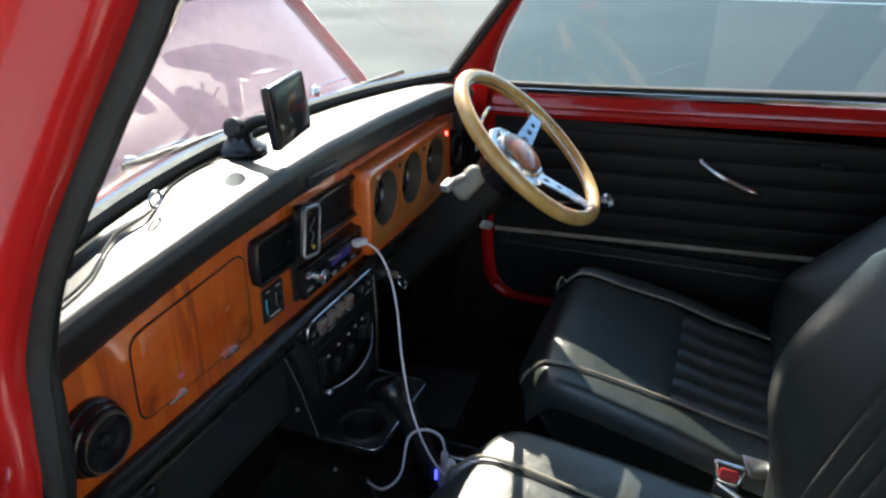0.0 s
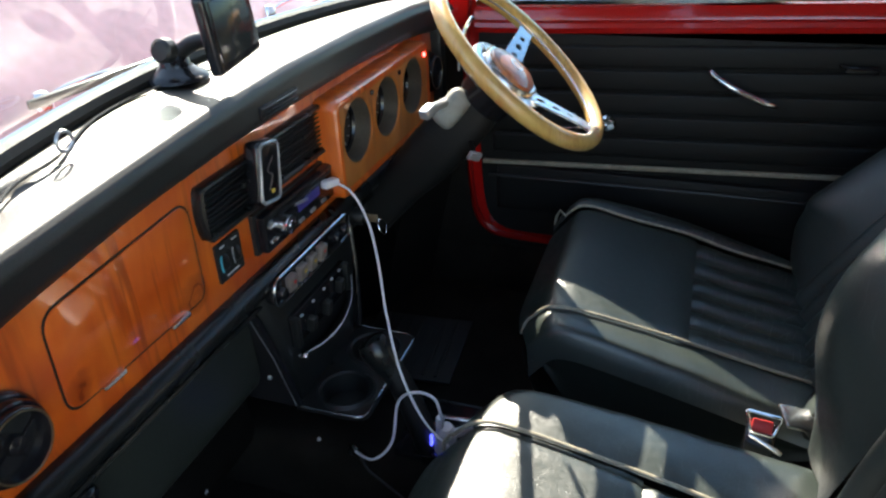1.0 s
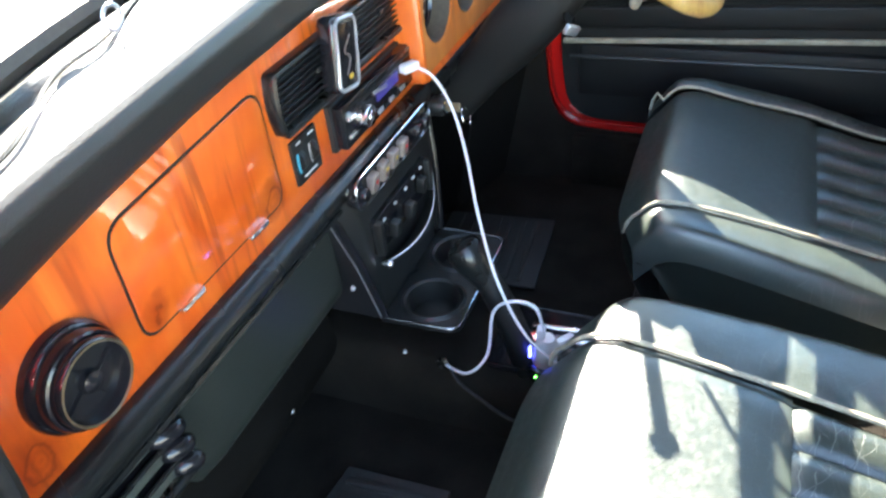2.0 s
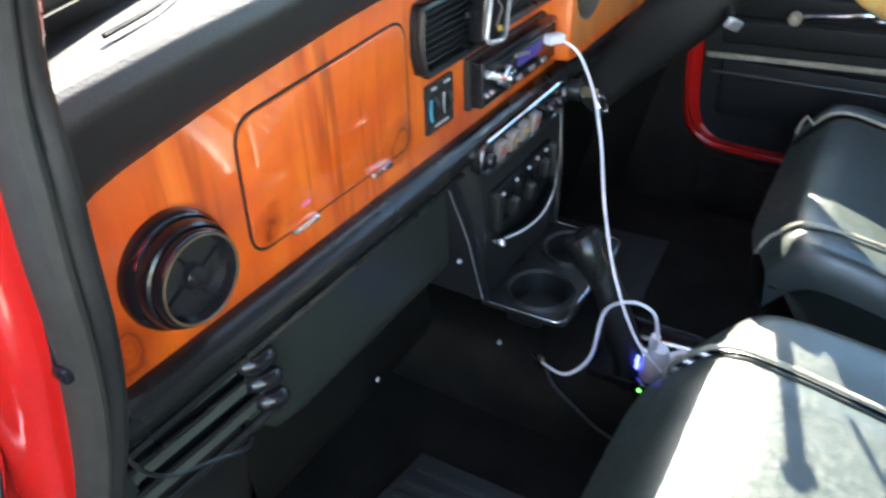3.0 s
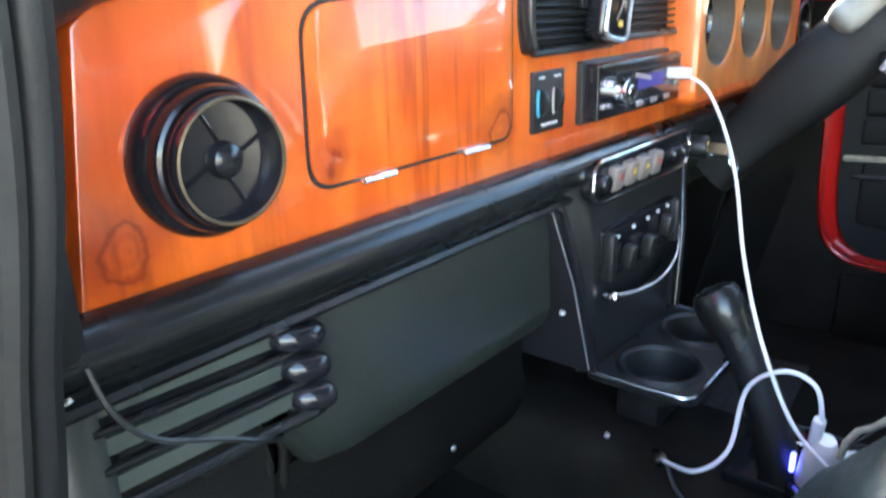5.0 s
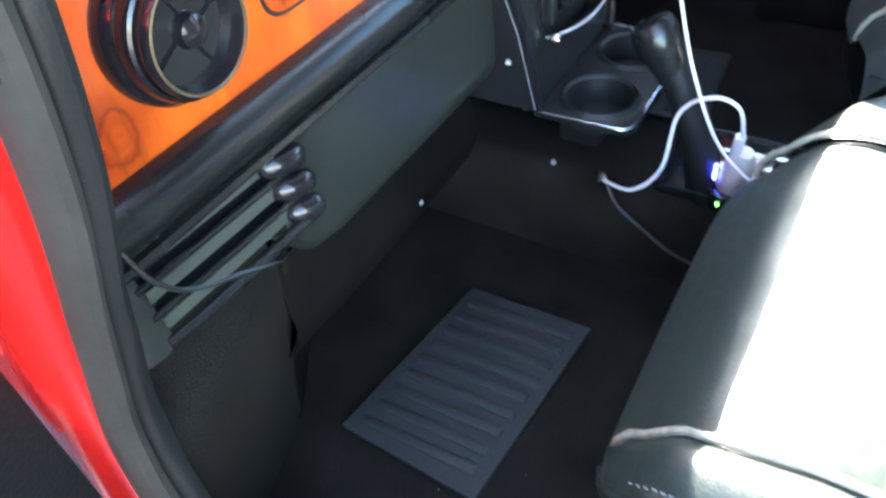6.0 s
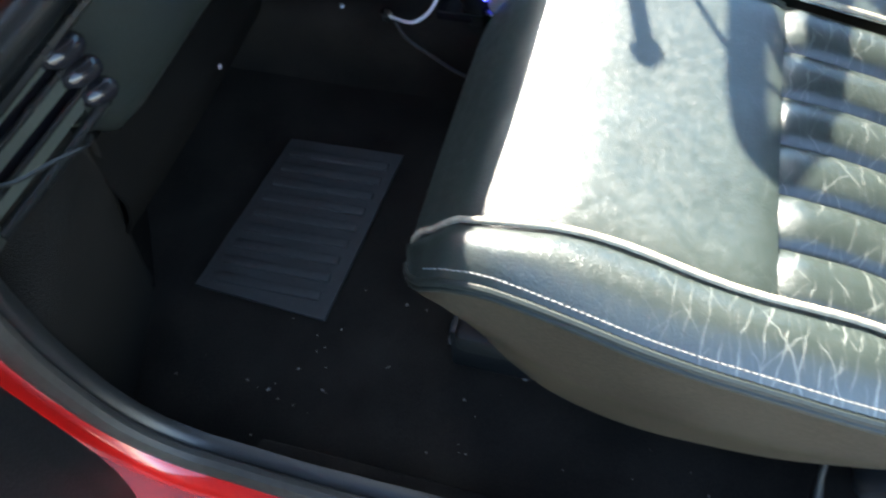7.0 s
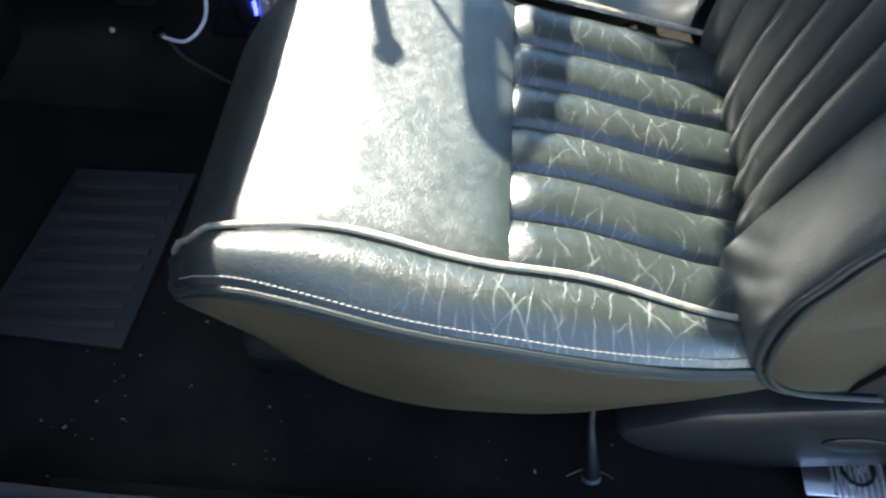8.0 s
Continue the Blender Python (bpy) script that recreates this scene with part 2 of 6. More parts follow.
RED = material("red paint", (0.52, 0.012, 0.010), 0.22, vary=0.08, grain=300, blotch=5, bump=0.02, coat=1.0)
# Pale pink: sun glare and screen haze are put into the colour.
GLARE_RED = material("red paint paled by glare", (0.56, 0.28, 0.30), 0.30, vary=0.22, grain=60, blotch=3, bump=0.03, coat=0.8)
RUBBER = material("grey black rubber", (0.0245, 0.0225, 0.0190), 0.62, vary=0.35, grain=160, blotch=22, bump=0.25, bump_scale=60)
SOFT_BLACK = material("soft black plastic", (0.011, 0.012, 0.012), 0.40, vary=0.25, grain=500, blotch=12, bump=0.12, bump_scale=600)
GLOSS_BLACK = material("glossy black plastic", (0.010, 0.010, 0.012), 0.16, vary=0.2, grain=200, blotch=9, bump=0.02)
RAIL_BLACK = material("satin black moulding", (0.008, 0.009, 0.009), 0.27, vary=0.2, grain=300, blotch=14, bump=0.05, bump_scale=300)
DARK_PANEL = material("satin black board", (0.0185, 0.0220, 0.0190), 0.33, vary=0.3, grain=300, blotch=8, bump=0.08, bump_scale=350, spec=0.8)
VINYL = material("black vinyl", (0.0085, 0.0088, 0.0088), 0.55, vary=0.3, grain=400, blotch=9, bump=0.25, bump_scale=420, spec=0.32)
PAD = material("black crash pad vinyl", (0.015, 0.016, 0.016), 0.44, vary=0.25, grain=500, blotch=9, bump=0.12, bump_scale=500, spec=0.85)
CARPET = material("black carpet", (0.0165, 0.0142, 0.0118), 0.95, vary=0.6, grain=700, blotch=14, bump=0.9, bump_scale=900, spec=0.08)
# Carpet made near black: footwell shade is put into the colour.
SHADE_CARPET = material("black carpet darkened with shade", (0.0060, 0.0056, 0.005), 0.95, vary=0.5, grain=600, blotch=12, bump=0.8, bump_scale=800, spec=0.04)
MAT_RUBBER = material("worn rubber mat", (0.0185, 0.0190, 0.0185), 0.68, vary=0.35, grain=200, blotch=18, bump=0.4, bump_scale=500)
CHROME = material("chrome", (0.78, 0.79, 0.80), 0.12, metal=1.0, vary=0.05, grain=200, blotch=15, bump=0.02)
BRUSHED = material("polished alloy", (0.74, 0.75, 0.77), 0.26, metal=1.0, vary=0.06, grain=400, blotch=20, bump=0.05)
WOOD = wood_material("lacquered veneer", (0.84, 0.195, 0.024), (0.68, 0.115, 0.010), (0.33, 0.040, 0.005),
                     knots=((-0.515, 0, 0.018, 0.046), (-0.222, 0, 0.033, 0.042), (-0.388, 0, 0.037, 0.034)))
WOOD_PALE = wood_material("pale lacquered veneer", (0.60, 0.24, 0.07), (0.50, 0.17, 0.035), (0.34, 0.09, 0.02), streak=18)
RIM_WOOD = wood_material("varnished pale wood", (0.78, 0.50, 0.16), (0.70, 0.42, 0.12), (0.50, 0.24, 0.05), streak=60)
HORN_WOOD = wood_material("horn push burr wood", (0.62, 0.26, 0.10), (0.48, 0.16, 0.05), (0.30, 0.08, 0.02), streak=50)
LEATHER = leather_material("dark green black leather", (0.0235, 0.033, 0.0285), (0.24, 0.26, 0.235), 0.14, wrinkle=0.30, gloss=0.30, spec=1.0)
LEATHER_CRACKED = leather_material("cracked dark leather", (0.022, 0.030, 0.026), (0.24, 0.25, 0.225), 0.50, wrinkle=0.36, cover=0.49, gloss=0.28, spec=0.85, thick=1.1)
LEATHER_CREASED = leather_material("creased dark leather", (0.023, 0.031, 0.027), (0.24, 0.25, 0.225), 0.55, wrinkle=0.42, gloss=0.28, spec=0.85, cover=0.46, thick=1.3)
LEATHER_PLAIN = leather_material("black leather", (0.019, 0.025, 0.022), (0.20, 0.20, 0.18), 0.05, wrinkle=0.25, gloss=0.40, spec=0.4)
LEATHER_BACK = leather_material("dark green backrest leather", (0.024, 0.033, 0.029), (0.20, 0.21, 0.195), 0.10, wrinkle=0.18, gloss=0.33, spec=0.85)
VALANCE = material("black vinyl seat side", (0.041, 0.033, 0.021), 0.46, vary=0.45, grain=300, blotch=11, bump=0.2, bump_scale=380)
RECLINER = material("grey black moulded plastic", (0.012, 0.0135, 0.015), 0.30, vary=0.25, grain=300, blotch=12, bump=0.1, bump_scale=380, spec=0.4)
PIPING = material("cream piping", (0.31, 0.28, 0.21), 0.5, vary=0.35, grain=200, blotch=30, bump=0.1)
THREAD = material("pale thread", (0.12, 0.125, 0.125), 0.7, vary=0.2, grain=300, blotch=40, bump=0.2)
WHITE_PLASTIC = material("white plastic", (0.80, 0.78, 0.80), 0.35, vary=0.04, grain=300, blotch=20, bump=0.02)
LOUVRE_GREY = material("olive grey plastic", (0.050, 0.057, 0.049), 0.36, vary=0.15, grain=300, blotch=14, bump=0.08)
SILVER_PLASTIC = material("silver plastic", (0.50, 0.51, 0.53), 0.30, metal=0.7, vary=0.1, grain=300, blotch=20, bump=0.03)
ASPHALT = material("asphalt", (0.030, 0.035, 0.041), 0.85, vary=0.35, grain=90, blotch=0.6, bump=0.5, bump_scale=160)
LINE_PAINT = material("road paint", (0.62, 0.63, 0.62), 0.7, vary=0.15, grain=60, blotch=4, bump=0.2)
# Pale on purpose: the added pavement throws light into the car.
BOUNCE_PAVING = material("pale concrete", (0.36, 0.345, 0.32), 0.85, vary=0.2, grain=40, blotch=0.8, bump=0.3, bump_scale=90)
VERGE = material("dry verge", (0.14, 0.13, 0.09), 0.95, vary=0.5, grain=8, blotch=0.4, bump=0.5)
HEADLINING = material("grey headlining", (0.17, 0.165, 0.16), 0.9, vary=0.1, grain=300, blotch=6, bump=0.2)
BLUE_GLOW = glow_material("blue lamp", (0.06, 0.08, 1.0), 1.0)
GREEN_GLOW = glow_material("green lamp", (0.1, 1.0, 0.1), 1.5)
RED_GLOW = glow_material("red lamp", (1.0, 0.05, 0.05), 5.0)
DISPLAY = glow_material("blue display", (0.05, 0.045, 0.42), 0.05)
WINDSCREEN_GLASS = glass_material("dusty windscreen glass", 0.06, (0.70, 0.82, 0.86))
SIDE_GLASS = glass_material("side glass", 0.008, (0.34, 0.52, 0.62))
PRINT_WHITE = material("white print", (0.6, 0.62, 0.62), 0.5, vary=0.05, grain=200, blotch=20, bump=0)
PRINT_BLUE = material("light blue print", (0.05, 0.32, 0.42), 0.5, vary=0.05, grain=200, blotch=20, bump=0)
PRINT_RED = material("red print", (0.5, 0.03, 0.03), 0.5, vary=0.05, grain=200, blotch=20, bump=0)
PRINT_AMBER = material("amber print", (0.6, 0.38, 0.05), 0.5, vary=0.05, grain=200, blotch=20, bump=0)
PAPER = material("white paper scraps", (0.22, 0.21, 0.19), 0.9, vary=0.1, grain=200, blotch=20, bump=0)
# Near black: the shade of hollows and voids is put into the colour.
SHADE_BLACK = material("near black for shaded hollows", (0.006, 0.006, 0.008), 0.6, vary=0.2)
CREAM_METAL = material("worn cream casting", (0.26, 0.26, 0.23), 0.5, vary=0.2, grain=120, blotch=25, bump=0.15)
GREY_KEY = material("grey brown switch plastic", (0.20, 0.16, 0.14), 0.4, vary=0.15, grain=200, blotch=20, bump=0.02)


# ---- building helpers ----
BASE = {}


def thing(name, label, category, at=(0, 0, 0), group="", kind=""):
    ob = new(name)
    ob.empty_display_size = 0.05
    ob.location = at
    BASE[ob.name] = Vector(at)
    return tagged(ob, label, category, group, kind)


def finish(bm, name, mat_, base, sharp=38):
    bmesh.ops.recalc_face_normals(bm, faces=bm.faces)
    bm.normal_update()
    lim = radians(sharp)
    for e in bm.edges:
        if len(e.link_faces) == 2:
            e.smooth = e.calc_face_angle(0) < lim
    for f in bm.faces:
        f.smooth = True
    if base is not None:
        bmesh.ops.translate(bm, verts=bm.verts, vec=-base)
    me = bpy.data.meshes.new(name)
    bm.to_mesh(me)
    bm.free()
    me.materials.append(mat_)
    return me


def part(name, bm, mat_, parent, label="", sharp=38):
    """One mesh object under a thing or under a part, from a bmesh in world places."""
    base = BASE[parent.name]
    ob = new(name, finish(bm, name, mat_, base, sharp))
    ob.parent = parent
    BASE[ob.name] = base
    return tagged(ob, label) if label else ob


def solo(name, bm, mat_, label, category, kind="", group="", at=None, sharp=38):
    """A thing or a piece of the setting that is one mesh."""
    at = Vector(at) if at else Vector((0, 0, 0))
    ob = new(name, finish(bm, name, mat_, at, sharp))
    ob.location = at
    BASE[ob.name] = at
    return tagged(ob, label, category, group, kind)


def box(size, m, bevel=0.0, seg=2):
    bm = bmesh.new()
    bmesh.ops.create_cube(bm, size=1.0)
    bmesh.ops.scale(bm, vec=size, verts=bm.verts)
    if bevel:
        bmesh.ops.bevel(bm, geom=list(bm.edges), offset=bevel, segments=seg, profile=0.5, affect="EDGES")
    bmesh.ops.transform(bm, matrix=m, verts=bm.verts)
    return bm


def merge(*bms):
    out = bms[0]
    for b in bms[1:]:
        me = bpy.data.meshes.new("join")
        b.to_mesh(me)
        b.free()
        out.from_mesh(me)
        bpy.data.meshes.remove(me)
    return out


def grid(fn, nu, nv, closed_u=False, closed_v=False):
    """A sheet of points fn(u, v), u and v from 0 to 1."""
    bm = bmesh.new()
    rows = [[bm.verts.new(fn(i / nu, j / nv)) for j in range(nv + (0 if closed_v else 1))] for i in range(nu + (0 if closed_u else 1))]
    ni, nj = len(rows), len(rows[0])
    for i in range(nu):
        for j in range(nv):
            q = [rows[i][j], rows[(i + 1) % ni][j], rows[(i + 1) % ni][(j + 1) % nj], rows[i][(j + 1) % nj]]
            bm.faces.new(q)
    return bm


def thicken(bm, t):
    """Gives a sheet a thickness t along its normals."""
    bmesh.ops.recalc_face_normals(bm, faces=bm.faces)
    bm.normal_update()
    faces, verts = list(bm.faces), list(bm.verts)
    rim = [e for e in bm.edges if len(e.link_faces) == 1]
    twin = {v: bm.verts.new(v.co - v.normal * t) for v in verts}
    for f in faces:
        bm.faces.new([twin[v] for v in reversed(f.verts)])
    for e in rim:
        a, b = e.verts
        bm.faces.new((a, b, twin[b], twin[a]))
    return bm


def smooth_path(pts, steps=6, closed=False):
    """Catmull-Rom through the points."""
    p = [Vector(q) for q in pts]
    n, out = len(p), []
    for i in range(n if closed else n - 1):
        a, b = p[i - 1] if (i or closed) else p[0], p[i]
        c = p[(i + 1) % n]
        d = p[(i + 2) % n] if (closed or i + 2 < n) else p[-1]
        for k in range(steps):
            t = k / steps
            out.append(0.5 * (2 * b + (c - a) * t + (2 * a - 5 * b + 4 * c - d) * t * t + (3 * b - a - 3 * c + d) * t ** 3))
    if not closed:
        out.append(p[-1])
    return out


def tube(pts, r, n=10, closed=False, cap=True):
    """A round bar along the points; r is a number, or a function of 0 to 1."""
    p = [Vector(q) for q in pts]
    bm, rings, m = bmesh.new(), [], len(p)
    side = None
    for i in range(m):
        t = (p[(i + 1) % m] - p[i - 1]) if closed else (p[min(i + 1, m - 1)] - p[max(i - 1, 0)])
        t.normalize()
        if side is None:
            side = t.orthogonal().normalized()
        side = (side - side.dot(t) * t).normalized()
        up = t.cross(side)
        rad = r(i / max(1, m - 1)) if callable(r) else r
        rings.append([bm.verts.new(p[i] + rad * (math.cos(2 * math.pi * k / n) * side + math.sin(2 * math.pi * k / n) * up)) for k in range(n)])
    for i in range(m if closed else m - 1):
        a, b = rings[i], rings[(i + 1) % m]
        for k in range(n):
            bm.faces.new((a[k], a[(k + 1) % n], b[(k + 1) % n], b[k]))
    if cap and not closed:
        bm.faces.new(rings[0][::-1])
        bm.faces.new(rings[-1])
    return bm


def lathe(profile, m, n=48, closed=False):
    """A turned body: (radius, height) pairs round the z axis of m."""
    bm = bmesh.new()
    rings = [[bm.verts.new(m @ Vector((r * math.cos(2 * math.pi * k / n), r * math.sin(2 * math.pi * k / n), h))) for k in range(n)] for r, h in profile]
    pairs = list(zip(rings, rings[1:])) + ([(rings[-1], rings[0])] if closed else [])
    for a, b in pairs:
        for k in range(n):
            bm.faces.new((a[k], a[(k + 1) % n], b[(k + 1) % n], b[k]))
    if not closed:
        bm.faces.new(rings[0][::-1])
        bm.faces.new(rings[-1])
    return bm


def round_corners(poly, radii, seg=6):
    out, n = [], len(poly)
    for i in range(n):
        a, b, c = Vector(poly[i - 1]), Vector(poly[i]), Vector(poly[(i + 1) % n])
        r = radii[i] if isinstance(radii, (list, tuple)) else radii
        if r <= 0:
            out.append(b)
            continue
        p, q = b + (a - b).normalized() * r, b + (c - b).normalized() * r
        for k in range(seg + 1):
            t = k / seg
            out.append((1 - t) ** 2 * p + 2 * t * (1 - t) * b + t * t * q)
    return out


def slab(poly, y0, y1, edge=0.0, holes=()):
    """A board in the x-z plane from y0 (back) to y1 (front), with a small rounded front edge. poly: (x, z) in order."""
    bm = bmesh.new()
    cx = sum(p[0] for p in poly) / len(poly)
    cz = sum(p[1] for p in poly) / len(poly)
    sgn = -1 if y1 < y0 else 1
    loops = []
    levels = [(0, y0)] + ([(0, y1 - sgn * edge), (edge * 0.3, y1 - sgn * edge * 0.3), (edge, y1)] if edge else [(0, y1)])
    for inset, y in levels:
        ring = []
        n = len(poly)
        for i in range(n):
            a, b, c = Vector(poly[i - 1]), Vector(poly[i]), Vector(poly[(i + 1) % n])
            d = (c - a).normalized()
            nrm = Vector((-d.y, d.x))
            if nrm.dot(Vector((cx, cz)) - b) < 0:
                nrm = -nrm
            q = b + nrm * inset
            ring.append(bm.verts.new((q.x, y, q.y)))
        loops.append(ring)
    for a, b in zip(loops, loops[1:]):
        for i in range(len(a)):
            bm.faces.new((a[i], a[(i + 1) % len(a)], b[(i + 1) % len(a)], b[i]))
    bm.faces.new(loops[0])
    front = bm.faces.new(loops[-1])
    bmesh.ops.triangulate(bm, faces=[f for f in bm.faces if len(f.verts) > 4])
    return bm


def sweep(profile, path, frame_at, closed=False, closed_profile=False):
    """Carries a profile of (a, b) pairs along path; frame_at(i) gives the two directions."""
    bm, rings, m = bmesh.new(), [], len(path)
    for i, p in enumerate(path):
        ea, eb = frame_at(i)
        rings.append([bm.verts.new(Vector(p) + a * ea + b * eb) for a, b in profile])
    k = len(profile)
    for i in range(m if closed else m - 1):
        a, b = rings[i], rings[(i + 1) % m]
        for j in range(k if closed_profile else k - 1):
            bm.faces.new((a[j], a[(j + 1) % k], b[(j + 1) % k], b[j]))
    if closed_profile and not closed:
        bm.faces.new(rings[0][::-1])
        bm.faces.new(rings[-1])
    return bm


def rect(x0, z0, x1, z1, r, seg=5):
    return round_corners([(x0, z0), (x1, z0), (x1, z1), (x0, z1)], r, seg)


def interp(x, pts):
    xs, ys = zip(*pts)
    return float(np.interp(x, xs, ys))


def glide(x, pts):
    """As interp, but rounded at the points."""
    h = (pts[-1][0] - pts[0][0]) * 0.06
    return sum(interp(x + k * h, pts) for k in (-1, -0.5, 0, 0.5, 1)) / 5


# ---- ground ----
def flat(x0, y0, x1, y1, z, n=1):
    return grid(lambda u, v: (x0 + (x1 - x0) * u, y0 + (y1 - y0) * v, z), n, n)


GROUND_Z = -0.22
solo("ground", flat(-400, -400, 400, 400, GROUND_Z, 8), ASPHALT, "grey asphalt road surface", "road", "structure")
solo("road_line", flat(11.9, -120, 12.05, 120, GROUND_Z + 0.004), LINE_PAINT, "white painted line on the asphalt", "road line", "structure")
# the kerb side: an unseen pale pavement, added to bounce light through the open door
solo("pavement", box((8.0, 240, 0.14), pose(-5.15, 0, GROUND_Z + 0.03), 0.01), BOUNCE_PAVING, "unseen pale pavement added to bounce light, with a raised kerb", "pavement", "structure")
solo("verge", flat(17.5, -150, 60, 150, GROUND_Z + 0.03), VERGE, "dry brown verge beyond the road", "verge", "structure")

# ---- the car's shell ----
# the door opening, as (y, z), from the top of the screen pillar down, along the sill and up the rear post
OPENING = [(-0.40, 1.09), (-0.355, 1.03), (-0.258, 0.88), (-0.219, 0.825), (-0.163, 0.74), (-0.124, 0.66), (-0.119, 0.605), (-0.112, 0.55), (-0.095, 0.50),
           (-0.080, 0.455), (-0.062, 0.41), (-0.028, 0.31), (-0.013, 0.22), (-0.022, 0.15), (-0.060, 0.088), (-0.12, 0.070), (-0.28, 0.064), (-0.60, 0.064), (-0.85, 0.066),
           (-0.96, 0.10), (-1.02, 0.20), (-1.05, 0.40), (-1.04, 0.65), (-1.0, 0.9), (-0.93, 1.05), (-0.85, 1.11), (-0.65, 1.13), (-0.5, 1.125)]
FAR_OPENING = [(-0.34, 1.09), (-0.285, 1.03), (-0.190, 0.88), (-0.154, 0.825), (-0.107, 0.74), (-0.072, 0.66), (-0.064, 0.605), (-0.058, 0.55), (-0.055, 0.50),
               (-0.054, 0.455), (-0.054, 0.41), (-0.057, 0.31), (-0.062, 0.22), (-0.074, 0.16), (-0.102, 0.128), (-0.15, 0.118), (-0.28, 0.114), (-0.60, 0.110), (-0.85, 0.11),
               (-0.96, 0.14), (-1.02, 0.22), (-1.05, 0.40), (-1.04, 0.65), (-1.0, 0.9), (-0.93, 1.05), (-0.85, 1.11), (-0.65, 1.13), (-0.5, 1.125)]
OUTLINE = [(-0.44, 1.16), (-0.31, 1.08), (-0.18, 0.89), (-0.145, 0.83), (-0.08, 0.745), (-0.03, 0.66), (0.10, 0.60), (0.30, 0.56), (0.30, 0.50),
           (0.30, 0.45), (0.30, 0.40), (0.30, 0.30), (0.30, 0.15), (0.28, 0.05), (0.2, -0.05), (0.0, -0.09), (-0.28, -0.09), (-0.60, -0.09), (-0.85, -0.09),
           (-1.4, -0.09), (-1.75, 0.10), (-1.8, 0.40), (-1.75, 0.65), (-1.65, 0.9), (-1.5, 1.05), (-1.3, 1.12), (-0.8, 1.17), (-0.55, 1.175)]
LEAN = 0.006
CURVE = smooth_path([(0, y, z) for y, z in OPENING], 5, True)
FAR_CURVE = smooth_path([(0, y, z) for y, z in FAR_OPENING], 5, True)
EDGE = smooth_path([(0, y, z) for y, z in OUTLINE], 5, True)


def outward(i, curve=CURVE):
    """The way across the opening's edge, away from its middle, at point i."""
    t = (curve[(i + 1) % len(curve)] - curve[i - 1]).normalized()
    n = Vector((0, -t.z, t.y))
    if n.dot(Vector((0, -0.5, 0.55)) - curve[i]) > 0:
        n = -n
    return n


car = thing("car", "bright red saloon car body with an open bonnet", "car", (0, 0, GROUND_Z))


def side_panel(s):
    """The body side round the door opening: a rolled jamb and the outer skin. s: -1 or 1."""
    steps = [(0.588, 0.002, 0), (0.609, 0.000, 0), (0.615, 0.003, 0), (0.620, 0.009, 0), (0.622, 0.020, 0), (0.623, 0.045, 0), (0.627, 0.0, 1), (0.60, 0.0, 1)]
    bm, rings = bmesh.new(), []
    curve = CURVE if s < 0 else FAR_CURVE
    for i, p in enumerate(curve):
        o = outward(i, curve)
        ring = []
        for x, d, far in steps:
            q = (EDGE[i] + (p - EDGE[i]) * 0.02) if far else p + o * d
            lean = LEAN * max(0.0, (q.z - 0.62) / 0.5) ** 1.2
            ring.append(bm.verts.new((s * (x - lean), q.y, q.z)))
        rings.append(ring)
    n = len(rings)
    for i in range(n):
        a, b = rings[i], rings[(i + 1) % n]
        for j in range(len(steps) - 1):
            bm.faces.new((a[j], a[j + 1], b[j + 1], b[j]))
    return bm


part("body_side", side_panel(-1), RED, car, "glossy red body side round the door opening", 50)
part("body_side", side_panel(1), RED, car, "glossy red body side round the door opening", 50)


def roof_fn(u, v):
    x = (u * 2 - 1) * 0.58
    y = -0.42 - 1.35 * v
    return (x, y, 1.155 + 0.05 * (1 - (x / 0.58) ** 2) - 0.10 * max(0, v - 0.6))


part("roof", thicken(grid(roof_fn, 12, 10), 0.03), HEADLINING, car, "grey headlining under the roof")
part("roof_skin", thicken(grid(lambda u, v: Vector(roof_fn(u, v)) + Vector((0, 0, 0.006)), 12, 10), -0.004), RED, car, "red painted roof")
part("rear_bulkhead", box((1.2, 0.03, 1.3), pose(0, -1.78, 0.5)), VINYL, car)
part("floor_pan", box((1.18, 2.1, 0.02), pose(0, -0.75, -0.032)), SOFT_BLACK, car)
# scuttle and front bulkhead
part("front_bulkhead", box((1.16, 0.02, 0.66), pose(0, 0.31, 0.27)), CARPET, car, "black carpeted front bulkhead")


def base_y(x):
    """The screen's foot, seen from above."""
    return 0.105 - 0.31 * x * x


def base_z(x):
    return 0.643 - 0.05 * abs(x) ** 2


def scuttle_fn(u, v):
    x = (u * 2 - 1) * 0.57
    y = base_y(x) + 0.004 + (0.30 - base_y(x)) * v
    return (x, y, base_z(x) - 0.012 - 0.03 * v)


part("scuttle", thicken(grid(scuttle_fn, 16, 4), 0.012), RED, car)


def wing_fn(s):
    def fn(u, v):
        y = -0.02 + 1.05 * v
        a = u * 1.9
        return (s * (0.47 + 0.20 * math.sin(min(a, math.pi / 2)) + (0.0)), y, 0.60 - 0.03 * v - 0.09 * (1 - math.cos(min(a, 1.57))) - 0.35 * max(0, a - 1.2))
    return fn


for s in (-1, 1):
    part("front_wing", thicken(grid(wing_fn(s), 10, 6), 0.01), RED, car, "glossy red front wing")


def bonnet_fn(u, v):
    x = (u * 2 - 1) * 0.50
    run = v * 0.86
    y = 0.165 + run * 0.765
    z = 0.600 + run * 0.68 + 0.045 * math.sin(v * 2.6) + 0.018 * (1 - (x / 0.5) ** 2) - 0.02 * max(0, abs(x) - 0.42) / 0.08
    return (x, y, z)


